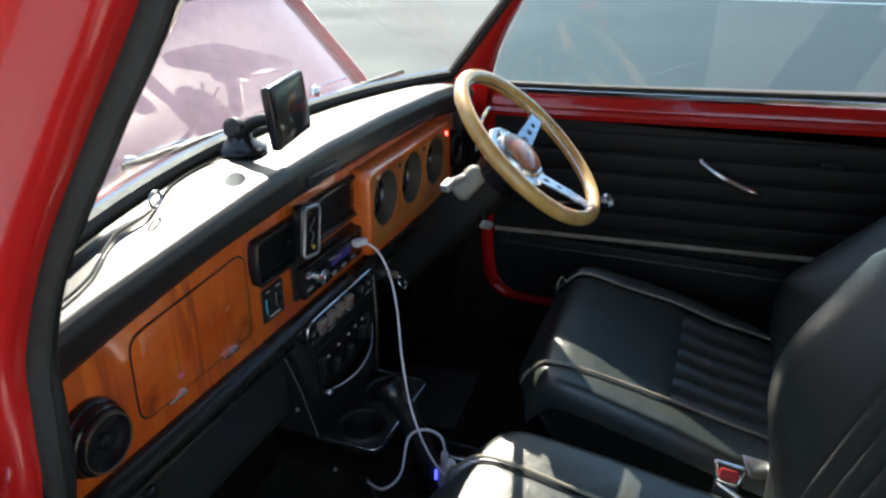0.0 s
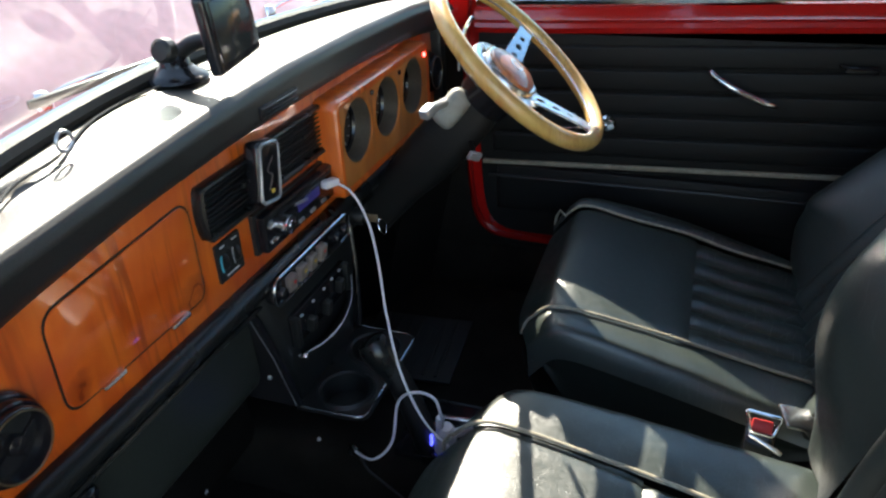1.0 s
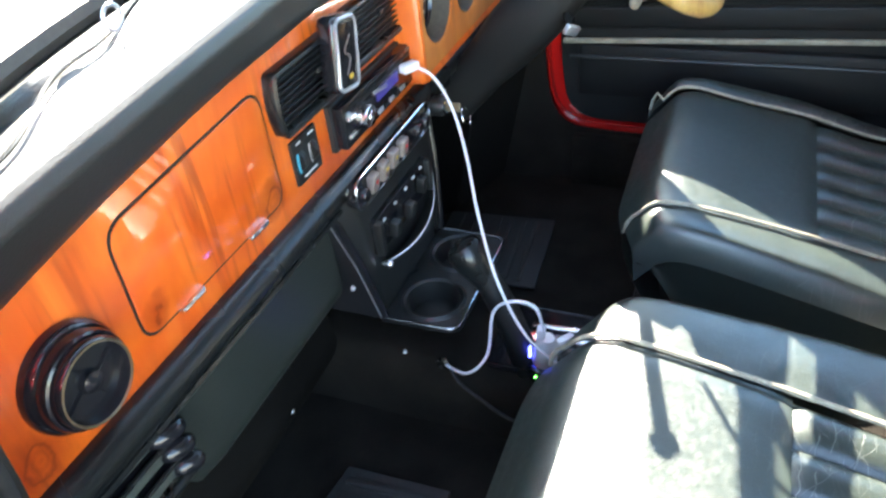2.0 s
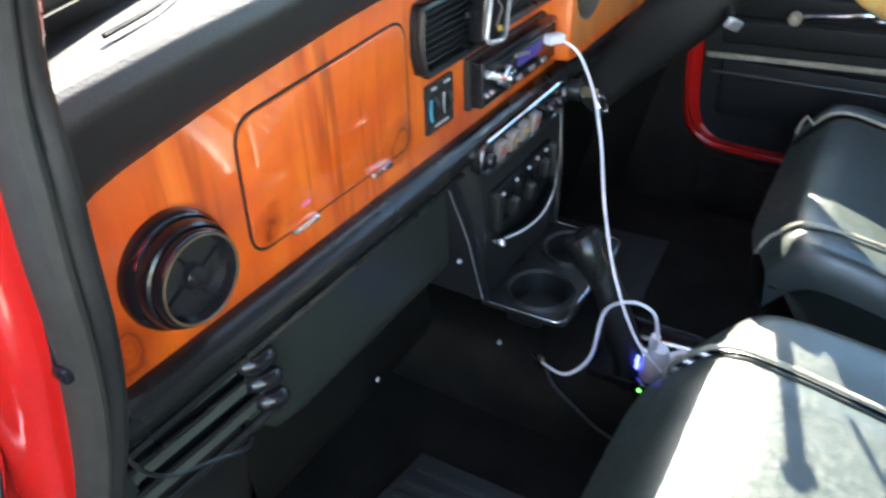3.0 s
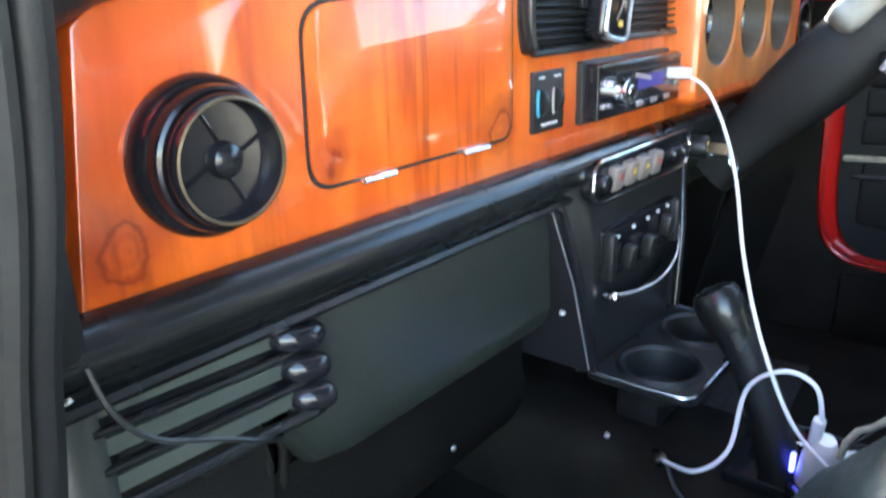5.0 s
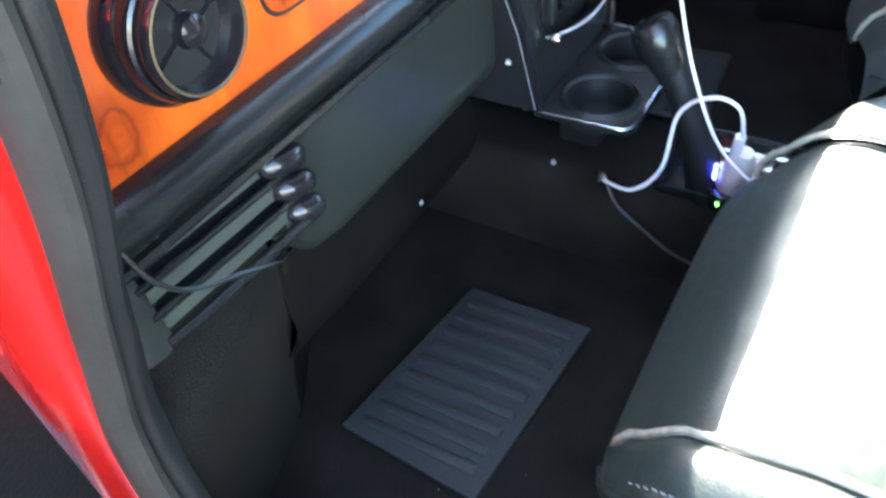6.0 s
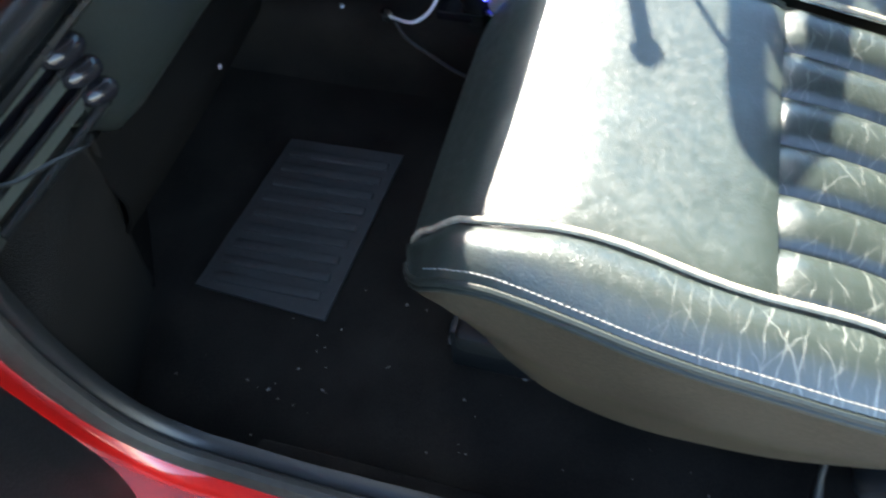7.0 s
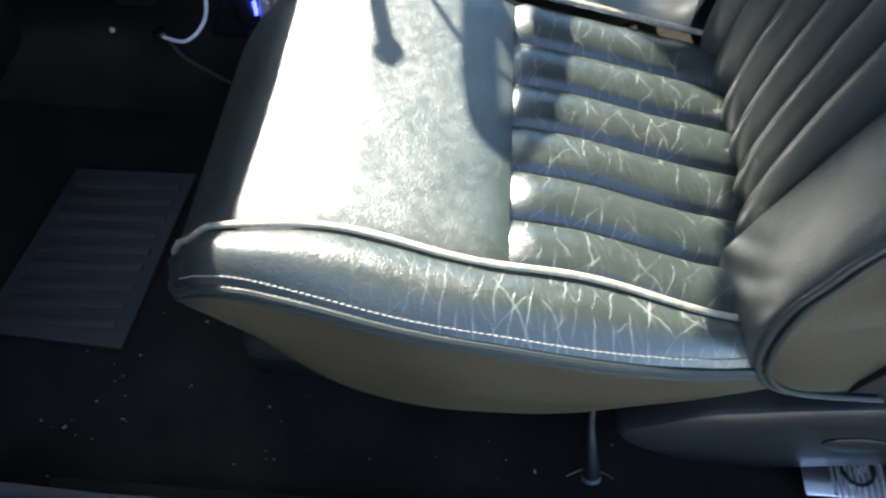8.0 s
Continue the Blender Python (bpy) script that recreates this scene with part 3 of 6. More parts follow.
# The glare over the red bonnet is in its colour.
bonnet = part("bonnet", thicken(grid(bonnet_fn, 14, 14), 0.012), GLARE_RED, car, "raised red bonnet with glare in its colour")
part("bonnet_edge", tube([Vector(bonnet_fn(1, v)) + Vector((0.004, 0, 0.002)) for v in np.linspace(0, 1, 16)], 0.016, 10), RED, bonnet, "bright red rolled bonnet edge")



def face_inward(ob, way):
    """Turns a single sheet so that its faces look the given way."""
    if ob.data.polygons[0].normal.dot(Vector(way)) < 0:
        ob.data.flip_normals()


for wx, wy in ((-0.56, 0.62), (0.56, 0.62), (-0.56, -1.42), (0.56, -1.42)):
    wheel_ = part("road_wheel", lathe([(0.12, -0.06), (0.20, -0.065), (0.232, -0.05), (0.238, 0.0), (0.232, 0.05), (0.20, 0.065), (0.12, 0.06)], pose(wx, wy, GROUND_Z + 0.238, 0, 90, 0), 32), RUBBER, car, "black tyre")
    part("rim", lathe([(0.0, -0.055), (0.06, -0.058), (0.118, -0.05), (0.118, 0.05), (0.06, 0.058), (0.0, 0.055)], pose(wx, wy, GROUND_Z + 0.238, 0, 90, 0), 28), SILVER_PLASTIC, wheel_, "silver rim")


# windscreen


def screen_fn(u, v):
    x = (u * 2 - 1) * (0.555 - 0.075 * v)
    y = base_y(x) + (-0.375 - base_y(0) + 0.03) * v + 0.02 * v * (x / 0.5) ** 2
    z = base_z(x) + (1.135 - base_z(x)) * v
    return Vector((x, y, z))


HEAD = 0.51
glass = part("windscreen", grid(lambda u, v: screen_fn(u, v * HEAD), 16, 8), WINDSCREEN_GLASS, car, "dusty clear windscreen")
# the roof comes down to the glass in a deep header
part("screen_header", thicken(grid(lambda u, v: screen_fn(u, HEAD + (1 - HEAD) * v), 16, 6), 0.02), HEADLINING, car, "grey lined header over the windscreen")
part("header_skin", thicken(grid(lambda u, v: screen_fn(u, HEAD + (1 - HEAD) * v) + Vector((0, 0.012, 0.006)), 16, 6), -0.004), RED, car)
face_inward(glass, (0, -1, 0))
glass.visible_shadow = False
rim = [screen_fn(k / 24, 0) for k in range(25)] + [screen_fn(1, HEAD * k / 10) for k in range(1, 11)] + [screen_fn(1 - k / 24, HEAD) for k in range(1, 25)] + [screen_fn(0, HEAD * (1 - k / 10)) for k in range(1, 10)]
part("windscreen_seal", tube(rim, 0.011, 8, True), RUBBER, car, "black rubber windscreen seal")
# a bright finisher set in the seal's foot
part("seal_finisher", tube([screen_fn(k / 24, 0) + Vector((0, 0.004, 0.009)) for k in range(25)], 0.004, 6), CHROME, car)
# painted inner screen pillars
for s, end in ((-1, 0), (1, 1)):
    def pillar(u, v, end=end, s=s):
        a = screen_fn(end, v) + Vector((s * 0.004, -0.006, 0))
        z = a.z
        lean = LEAN * max(0.0, (z - 0.62) / 0.5) ** 1.2
        b = Vector((s * (0.588 - lean), interp(z, [(q[1], q[0]) for q in reversed((OPENING if s < 0 else FAR_OPENING)[:7])] + [(1.16, -0.46 if s < 0 else -0.40)]), z))
        bulge = Vector((s * -0.012, -0.01, 0)) * math.sin(math.pi * u)
        return a + (b - a) * u + bulge
    part("screen_pillar", thicken(grid(pillar, 6, 10), 0.004), RED, car, "red painted screen pillar")

# ---- rubber seal round the open doorway ----
# an inner lip, a groove and a fat outer bulb: (outward from the car, away from the opening's middle)
SEAL_LIP = [(-0.012, 0.010), (-0.015, 0.002), (-0.013, -0.007), (-0.008, -0.009), (-0.003, -0.008), (0.002, -0.004), (0.003, 0.010)]
SEAL_BULB = [(-0.001, 0.010), (0.000, -0.003), (0.003, -0.010), (0.008, -0.0125), (0.013, -0.011), (0.0165, -0.006), (0.018, 0.0), (0.017, 0.010)]


def seal_bm(s, profile):
    pts = []
    for p in CURVE:
        lean = LEAN * max(0.0, (p.z - 0.62) / 0.5) ** 1.2
        w = 0.0022 * noise.noise((p.y * 11, p.z * 11, 2))
        pts.append(Vector((s * (0.590 - lean + w), p.y + w, p.z)))
    def slim(i):
        """The bulb is pinched thinner up the screen pillar."""
        return 1.0 - (0.25 * min(1, max(0, (pts[i].z - 0.28) / 0.15)) if pts[i].y > -0.4 else 0) - 0.20 * min(1, max(0, (pts[i].z - 0.60) / 0.08))
    return sweep(profile, pts, lambda i: (Vector((s * slim(i), 0, 0)), outward(i)), True, True)


seal = thing("door_seal", "grey black rubber seal round the open doorway", "door seal", (-0.59, -0.5, 0.07))
part("inner_lip", seal_bm(-1, SEAL_LIP), SOFT_BLACK, seal, "black inner lip")
part("outer_bulb", seal_bm(-1, SEAL_BULB), RUBBER, seal, "faded grey brown bulb")
# ---- carpets ----


def carpet_fn(u, v):
    x = -0.575 + 1.15 * u
    y = 0.30 - 2.0 * v
    z = 0.0
    z += 0.30 * max(0, (y - 0.16) / 0.14) ** 1.3
    return (x, y, z + 0.003 * noise.noise((x * 9, y * 9, 0)))


solo("seal_clip", merge(box((0.007, 0.009, 0.024), pose(-0.602, -0.108, 0.552, 10, 0, 0), 0.002), box((0.006, 0.011, 0.008), pose(-0.603, -0.110, 0.537, 10, 0, 0), 0.002)), GLOSS_BLACK, "small black clip on the door pillar beside the seal", "clip", at=(-0.611, -0.118, 0.515))
solo("carpet", grid(carpet_fn, 40, 60), CARPET, "worn black floor carpet with crumbs", "carpet", at=(0, 0, 0))


def tunnel_fn(u, v):
    y = 0.25 - 1.7 * v
    a = (u * 2 - 1)
    w = 0.088
    prof = [(-1, -0.002), (-0.97, 0.05), (-0.9, 0.088), (-0.7, 0.104), (0, 0.108), (0.7, 0.104), (0.9, 0.088), (0.97, 0.05), (1, -0.002)]
    return (w * a, y, interp(a, prof) + 0.002 * noise.noise((a * 4, y * 14, 3)))


solo("tunnel_carpet", grid(tunnel_fn, 24, 30), CARPET, "black carpet over the centre tunnel", "carpet")


DARK_GAP = material("dark open seam", (0.004, 0.004, 0.004), 0.9, vary=0.2, grain=300, blotch=20, bump=0.2, spec=0.1)


def kick_fn(s, u0, u1):
    def fn(u, v):
        t = u0 + (u1 - u0) * u
        z = 0.335 * v
        back = min(1, max(0, (z - 0.262) / 0.04))
        a = 0.578 - 0.152 * min(1, t) - 0.21 * max(0, t - 1)
        y = -0.035 + 0.05 * min(1, t) + 0.13 * max(0, t - 1) + 0.075 * max(0, 1 - z / 0.335) + 0.03 * back
        return (s * (a + 0.003 * noise.noise((y * 14, z * 12, s))), y, z)
    return fn


KICK_CARPET = material("brown black carpet panel", (0.0105, 0.0098, 0.0085), 0.9, vary=0.5, grain=600, blotch=12, bump=0.8, bump_scale=800, spec=0.10)


def slit(v):
    """Where the two panels end beside the seam; it gapes two thirds of the way up."""
    return (0.980 - 0.050 * math.exp(-((v - 0.78) / 0.12) ** 2) + 0.006 * math.sin(23 * v), 1.008 + 0.024 * math.exp(-((v - 0.66) / 0.2) ** 2) + 0.005 * math.sin(17 * v + 1))


for s in (-1, 1):
    k = thing("kick_panel", "black carpet trim panel beside the footwell, split down a seam", "trim panel", (s * 0.53, 0.0, 0), "footwell trim panels")
    # lining ahead of the door opening
    rows_ = [q for q in (CURVE if s < 0 else FAR_CURVE) if 0.06 < q.z < 0.52 and q.y > -0.30]
    rows_ = rows_ + [Vector((0, rows_[-1].y, -0.015))]

    def lining(u, v, s=s, rows_=rows_):
        q = rows_[min(int(u * (len(rows_) - 1) + 0.5), len(rows_) - 1)]
        y0 = q.y + 0.004
        return (s * (0.583 - 0.006 * v), y0 + (0.30 - y0) * v, q.z - (0.03 * v if 0 < q.z < 0.12 else 0))
    part("side_lining", thicken(grid(lining, len(rows_) - 1, 4), 0.004), CARPET, k, "black carpet lining")
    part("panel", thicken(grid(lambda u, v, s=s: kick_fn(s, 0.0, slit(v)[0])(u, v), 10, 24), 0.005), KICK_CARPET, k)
    # This half is darker: footwell shade is in its carpet colour.
    part("panel", thicken(grid(lambda u, v, s=s: kick_fn(s, slit(v)[1], 2.1)(u, v), 8, 24), 0.005), SHADE_CARPET, k)
    part("seam_back", thicken(grid(lambda u, v, s=s: Vector(kick_fn(s, 0.9 + 0.2 * u, 0.9 + 0.2 * u)(0, 0.05 + 0.93 * v)) + Vector((s * 0.007, 0.006, 0)), 4, 14), 0.002), DARK_GAP, k, "dark open seam")
    for e in (0, 1):
        lip = [Vector(kick_fn(s, slit(v)[e], slit(v)[e])(0, v)) + Vector((s * -0.002, -0.002 - 0.001 * math.sin(19 * v + e), 0)) for v in np.linspace(0.05, 0.98, 24)]
        part("seam_lip", tube(lip, lambda t, e=e: 0.0024 + 0.0010 * math.sin(9 * t + 2 * e), 7), KICK_CARPET, k, "puckered carpet edge")

# sill trims
for s in (-1, 1):
    solo("sill_trim", box((0.022, 0.98, 0.050 if s < 0 else 0.108), pose(s * 0.571, -0.60, 0.025 if s < 0 else 0.054), 0.005), CARPET, "black carpeted sill edge", "sill trim", group="sill trims", at=(s * 0.555, -0.55, 0.03))


# ---- dashboard ----
TOP = [(-0.524, 0.527), (-0.515, 0.536), (-0.497, 0.541), (-0.43, 0.5515), (-0.397, 0.556), (-0.298, 0.567), (-0.245, 0.571), (-0.12, 0.577), (0.02, 0.579), (0.2, 0.578),
       (0.36, 0.573), (0.48, 0.563), (0.545, 0.553)]


def wood_top(x):
    return interp(x, TOP)


dash = thing("dashboard", "full-width dashboard with lacquered orange veneer and a black crash pad", "dashboard", (0, 0, 0.41))
face = [(-0.541, 0.405)] + [(x, 0.405) for x in np.linspace(-0.5, 0.5, 12)] + [(0.553, 0.405)] + [(x, z) for x, z in reversed(TOP)]
part("wood_panel", slab(face, 0.014, 0.0, 0.002), WOOD, dash, "glossy orange figured veneer panel")

# crash pad: a rolled lip over the panel and a flat top to the screen
LIP = [(-0.57, -0.036), (-0.45, -0.030), (-0.2, -0.020), (0, -0.016), (0.2, -0.018), (0.57, -0.036)]
LIPZ = [(-0.57, 0.600), (-0.45, 0.611), (-0.3, 0.620), (-0.15, 0.628), (0.0, 0.632), (0.2, 0.631), (0.4, 0.627), (0.49, 0.620), (0.57, 0.602)]


def pad_fn(u, v):
    x = -0.57 + 1.14 * u
    zt, ly, lz = (wood_top(x) if x > -0.524 else 0.527), interp(x, LIP), interp(x, LIPZ)
    by, bz = base_y(x), base_z(x)
    prof = [(0.012, zt + 0.002), (-0.004, zt - 0.0005), (-0.012, zt + 0.004), (-0.019, zt + 0.014), (0.5 * (ly - 0.021), 0.5 * (zt + lz)), (ly - 0.002, lz - 0.014), (ly + 0.001, lz - 0.005), (ly + 0.007, lz + 0.0005),
            (ly + 0.02, lz + 0.002), (ly + 0.06, lz + 0.003), (by - 0.02, bz - 0.006), (by + 0.004, bz - 0.010)]
    k = v * (len(prof) - 1)
    i = min(int(k), len(prof) - 2)
    f = k - i
    return (x, prof[i][0] * (1 - f) + prof[i + 1][0] * f, prof[i][1] * (1 - f) + prof[i + 1][1] * f)


part("crash_pad", grid(pad_fn, 60, 33), PAD, dash, "black padded vinyl dash top", 60)
for s in (-1, 1):
    part("pad_end", box((0.03, 0.10, 0.20), pose(s * 0.562, 0.03, 0.488), 0.008), SOFT_BLACK, dash)
# a small slatted outlet in the pad above the middle
part("demister_outlet", box((0.085, 0.004, 0.016), pose(-0.033, -0.0205, 0.5985, 3), 0.0015), SHADE_BLACK, dash)
for k in range(3):
    part("demister_slat", box((0.080, 0.004, 0.0016), pose(-0.033, -0.0222, 0.5935 + 0.005 * k, 20), 0.0006), RAIL_BLACK, dash)

# lower padded rail with a rolled edge
RAIL = [(0.010, 0.406), (-0.004, 0.4085), (-0.013, 0.405), (-0.019, 0.398), (-0.0205, 0.390), (-0.017, 0.382), (-0.009, 0.376), (-0.004, 0.3745), (-0.003, 0.371), (-0.008, 0.3695), (-0.0095, 0.366), (-0.007, 0.3625), (0.012, 0.361)]
part("lower_rail", sweep(RAIL, [Vector((x, 0, 0)) for x in np.linspace(-0.574, 0.560, 40)], lambda i: (Vector((0, 1, 0)), Vector((0, 0, 1))), False, True), RAIL_BLACK, dash, "black moulded rail under the veneer", 50)

# board under the rail, raked away towards the bulkhead


def board_fn(u, v):
    """A flat board under the rail, its foot rolled under to fade into shade."""
    x = -0.430 + 0.300 * u
    deep = math.sqrt(max(0.0, 1 - max(0.0, 1 - u / 0.2) ** 2)) * 0.35 + 0.65
    if v < 0.6:
        return (x, 0.010 - 0.004 * v / 0.6, 0.363 - 0.092 * deep * v / 0.6)
    a = 1.5 * (v - 0.6) / 0.4
    return (x, 0.006 + 0.040 * (1 - math.cos(a)), 0.363 - deep * (0.092 + 0.040 * math.sin(a)))


BELOW = [(0, 0.044, 0.240), (0, 0.041, 0.225), (0, 0.036, 0.198), (0, 0.033, 0.172), (0, 0.055, 0.130), (0, 0.110, 0.095), (0, 0.190, 0.080)]
FLAP = smooth_path(BELOW, 4)


def flap_fn(u, v):
    """Added dark sheet for the shade, hung from the board's edge and tucked forwards."""
    q = FLAP[min(int(v * (len(FLAP) - 1) + 0.5), len(FLAP) - 1)]
    x = -0.430 + 0.296 * u
    return (x, q.y + 0.004 * noise.noise((x * 12, q.z * 9, 5)), q.z)


part("under_board", thicken(grid(board_fn, 10, 20), 0.004), DARK_PANEL, dash, "satin black board under the dash")
# Flap added so that the space under the board reads as shade.
part("shade_flap", thicken(grid(flap_fn, 14, len(FLAP) - 1), 0.004), SHADE_CARPET, dash, "near-black flap added for the shade under the board")


def board2_fn(u, v):
    return (0.125 + 0.43 * u, 0.0 + 0.05 * v + 0.10 * v ** 3, 0.362 - 0.12 * v)


part("under_board", thicken(grid(board2_fn, 8, 6), 0.004), DARK_PANEL, dash)

# glovebox lid with its dark gap and two small hinges
LID = round_corners([(-0.405, 0.4345), (-0.2045, 0.4345), (-0.2045, 0.5475), (-0.402, 0.5335)], [0.018, 0.015, 0.020, 0.020], 6)
GAP = round_corners([(-0.4072, 0.4323), (-0.2023, 0.4323), (-0.2023, 0.5497), (-0.4042, 0.5357)], [0.0195, 0.0165, 0.0215, 0.0215], 6)
lid = thing("glovebox_lid", "orange veneer glovebox lid with rounded corners, shut", "glovebox lid", (0, 0, 0.41))
part("gap", slab(GAP, 0.004, -0.0007), SOFT_BLACK, lid)
part("panel", slab(LID, 0.004, -0.0020, 0.0012), WOOD, lid)
for hx in (-0.352, -0.252):
    h = part("hinge", box((0.030, 0.004, 0.0042), pose(hx, -0.0025, 0.4325), 0.001), CHROME, lid, "small chrome hinge")
    for k in (-0.5, 0.5):
        part("knuckle", tube([(hx + k * 0.014 - 0.006, -0.0045, 0.4325), (hx + k * 0.014 + 0.006, -0.0045, 0.4325)], 0.0016, 8), CHROME, h)


BRONZE = material("bronze ring", (0.16, 0.12, 0.07), 0.35, metal=0.6)
# round swivelling air vent
def round_vent(cx, cz, label):
    v = thing("round_air_vent", label, "air vent", (cx, 0, cz))
    m = pose(cx, 0, cz, 90, 0, 0)
    part("flange", lathe([(0.0385, -0.002), (0.0395, 0.003), (0.0388, 0.009), (0.0365, 0.0115), (0.035, 0.011)], m), GLOSS_BLACK, v)
    part("collar", lathe([(0.035, 0.007), (0.0352, 0.016), (0.0342, 0.0195), (0.0325, 0.0205), (0.031, 0.019)], m), GLOSS_BLACK, v)
    part("barrel", lathe([(0.031, 0.014), (0.0315, 0.0235), (0.0310, 0.0262), (0.0298, 0.0275), (0.0282, 0.0268), (0.0272, 0.024), (0.0262, 0.006), (0.0, 0.003)], m), GLOSS_BLACK, v)
    part("trim_ring", lathe([(0.0288, 0.0270), (0.0298, 0.0281), (0.0286, 0.0285), (0.0280, 0.0272)], m, 48, True), BRONZE, v, "dull bronze ring")
    for a in (28, 118, 208, 298):
        part("vane", box((0.0235, 0.0012, 0.013), m @ pose(0, 0, 0.0150) @ pose(0, 0, 0, 0, 0, a) @ pose(0.0135, 0, 0, 24, 0, 0), 0.0004, 1), GLOSS_BLACK, v)
    part("hub", lathe([(0.0, 0.008), (0.0085, 0.010), (0.0092, 0.019), (0.0078, 0.0235), (0.004, 0.0255), (0, 0.026)], m, 20), GLOSS_BLACK, v)
    return v


round_vent(-0.4722, 0.4660, "round glossy black swivel air vent in the veneer")
round_vent(0.497, 0.490, "round glossy black swivel air vent beside the dials")

# centre air vents


def slot_vent(x0, x1, z0, z1):
    v = thing("slatted_air_vent", "rectangular black slatted air vent in the veneer", "air vent", ((x0 + x1) / 2, 0, (z0 + z1) / 2), "centre air vents")
    mx, mz, hw, hz = (x0 + x1) / 2, (z0 + z1) / 2, (x1 - x0) / 2, (z1 - z0) / 2

    def tall(poly):
        """More steps down the upright sides, for the bulge."""
        out = []
        for a, b in zip(poly, poly[1:] + poly[:1]):
            n = 8 if abs(a.y - b.y) > hz else 1
            out += [a + (b - a) * k / n for k in range(n)]
        return out

    def bowed(inset, bow, r):
        out = []
        for p in tall([Vector((q.x, q.y)) for q in rect(x0 + inset, z0 + inset, x1 - inset, z1 - inset, r)]):
            f = max(0, 1 - ((p.y - mz) / hz) ** 2)
            out.append(Vector((p.x + math.copysign(bow * f, p.x - mx) * (abs(p.x - mx) / hw) ** 4, p.y)))
        return out
    levels = [(bowed(0, 0.006, 0.005), 0.004), (bowed(0, 0.006, 0.005), -0.008), (bowed(0.0015, 0.006, 0.005), -0.0115), (bowed(0.0045, 0.006, 0.004), -0.0125), (bowed(0.0060, 0.005, 0.003), -0.0105), (bowed(0.0065, 0.005, 0.003), 0.010)]
    bm = bmesh.new()
    rings = [[bm.verts.new((p.x, y, p.y)) for p in poly] for poly, y in levels]
    for a, b in zip(rings, rings[1:]):
        for i in range(len(a)):
            bm.faces.new((a[i], a[(i + 1) % len(a)], b[(i + 1) % len(a)], b[i]))
    part("frame", bm, RAIL_BLACK, v)
    # Black sheet for the throat's shade, just ahead of the veneer.
    part("throat", box((x1 - x0 - 0.004, 0.002, z1 - z0 - 0.012), pose(mx, -0.001, mz)), SHADE_BLACK, v)
    for k in range(8):
        z = z0 + 0.0105 + (z1 - z0 - 0.021) * k / 7
        part("slat", box((x1 - x0 - 0.006, 0.0065, 0.0012), pose(mx, -0.0072, z, -18), 0.0004, 1), SOFT_BLACK, v)
    part("slider", box((0.008, 0.004, 0.006), pose(mx + 0.01, -0.0105, mz + 0.004), 0.001), SOFT_BLACK, v)
    part("foot_rail", box((x1 - x0 - 0.004, 0.008, 0.005), pose(mx, -0.0095, z0 + 0.001), 0.002), SOFT_BLACK, v)
    return v


slot_vent(-0.190, -0.060, 0.493, 0.556)
slot_vent(-0.047, 0.088, 0.497, 0.561)

# clock standing proud between the vents
clock = thing("dash_clock", "upright rounded clock panel with a silver edge", "clock", (-0.086, -0.012, 0.53))
CM = pose(-0.086, -0.018, 0.534, 0, 10, 0)
part("case", box((0.044, 0.022, 0.074), CM, 0.007, 3), GLOSS_BLACK, clock)
part("bezel", tube(smooth_path([CM @ Vector((x, -0.0105, z)) for x, z in rect(-0.0195, -0.0345, 0.0195, 0.0345, 0.010, 3)], 2, True), 0.0022, 8, True), SILVER_PLASTIC, clock, "silver edge")
part("face", box((0.034, 0.002, 0.062), CM @ pose(0, -0.0108, 0), 0.0008), GLOSS_BLACK, clock)
part("emblem", tube([CM @ Vector(p) for p in smooth_path([(0.004, -0.0125, 0.018), (-0.008, -0.0125, 0.004), (0.002, -0.0125, -0.004), (-0.006, -0.0125, -0.020)], 4)], 0.0006, 6), GREY_KEY, clock)
part("amber_mark", box((0.007, 0.001, 0.005), CM @ pose(0.002, -0.0124, -0.022), 0.0003), PRINT_AMBER, clock)

# temperature control
temp = thing("temperature_control", "small square black control panel with a blue scale", "control panel", (-0.145, 0, 0.455))
part("plate", slab(rect(-0.1685, 0.4315, -0.1210, 0.4795, 0.002), 0.004, -0.0035, 0.001), SOFT_BLACK, temp)
for dx, mat_ in ((-0.0115, PRINT_BLUE), (0.0115, SOFT_BLACK)):
    w = part("thumb_wheel", lathe([(0.012, -0.003), (0.0125, -0.002), (0.0125, 0.002), (0.012, 0.003)], pose(-0.1445 + dx, 0.003, 0.455, 0, 90, 0), 24), SOFT_BLACK, temp)
    arc = [(-0.1445 + dx - 0.0045 - 0.003 * math.cos(a * 0.9), -0.0042, 0.455 + 0.011 * math.sin(a)) for a in np.linspace(-1.2, 1.2, 10)]
    part("scale", tube(arc, 0.0009 if mat_ is not PRINT_BLUE else 0.0013, 6), mat_ if mat_ is PRINT_BLUE else SILVER_PLASTIC, w)
for dx, dz, w in ((-0.012, 0.0195, 0.008), (0.0115, 0.0195, 0.010), (0.0, -0.0175, 0.024)):
    part("marking", box((w, 0.0006, 0.0018), pose(-0.1445 + dx, -0.0038, 0.455 + dz)), PRINT_WHITE, temp)

temp.location.x -= 0.009

# radio
radio = thing("car_radio", "black car radio with a blue display and chrome knob", "car radio", (0, -0.01, 0.455))
part("sleeve", slab(rect(-0.0945, 0.4285, 0.0945, 0.4825, 0.002), 0.006, -0.006, 0.0015), SOFT_BLACK, radio)
part("front", slab(rect(-0.0900, 0.4315, 0.0905, 0.4795, 0.003), 0.0, -0.0185, 0.003), GLOSS_BLACK, radio)
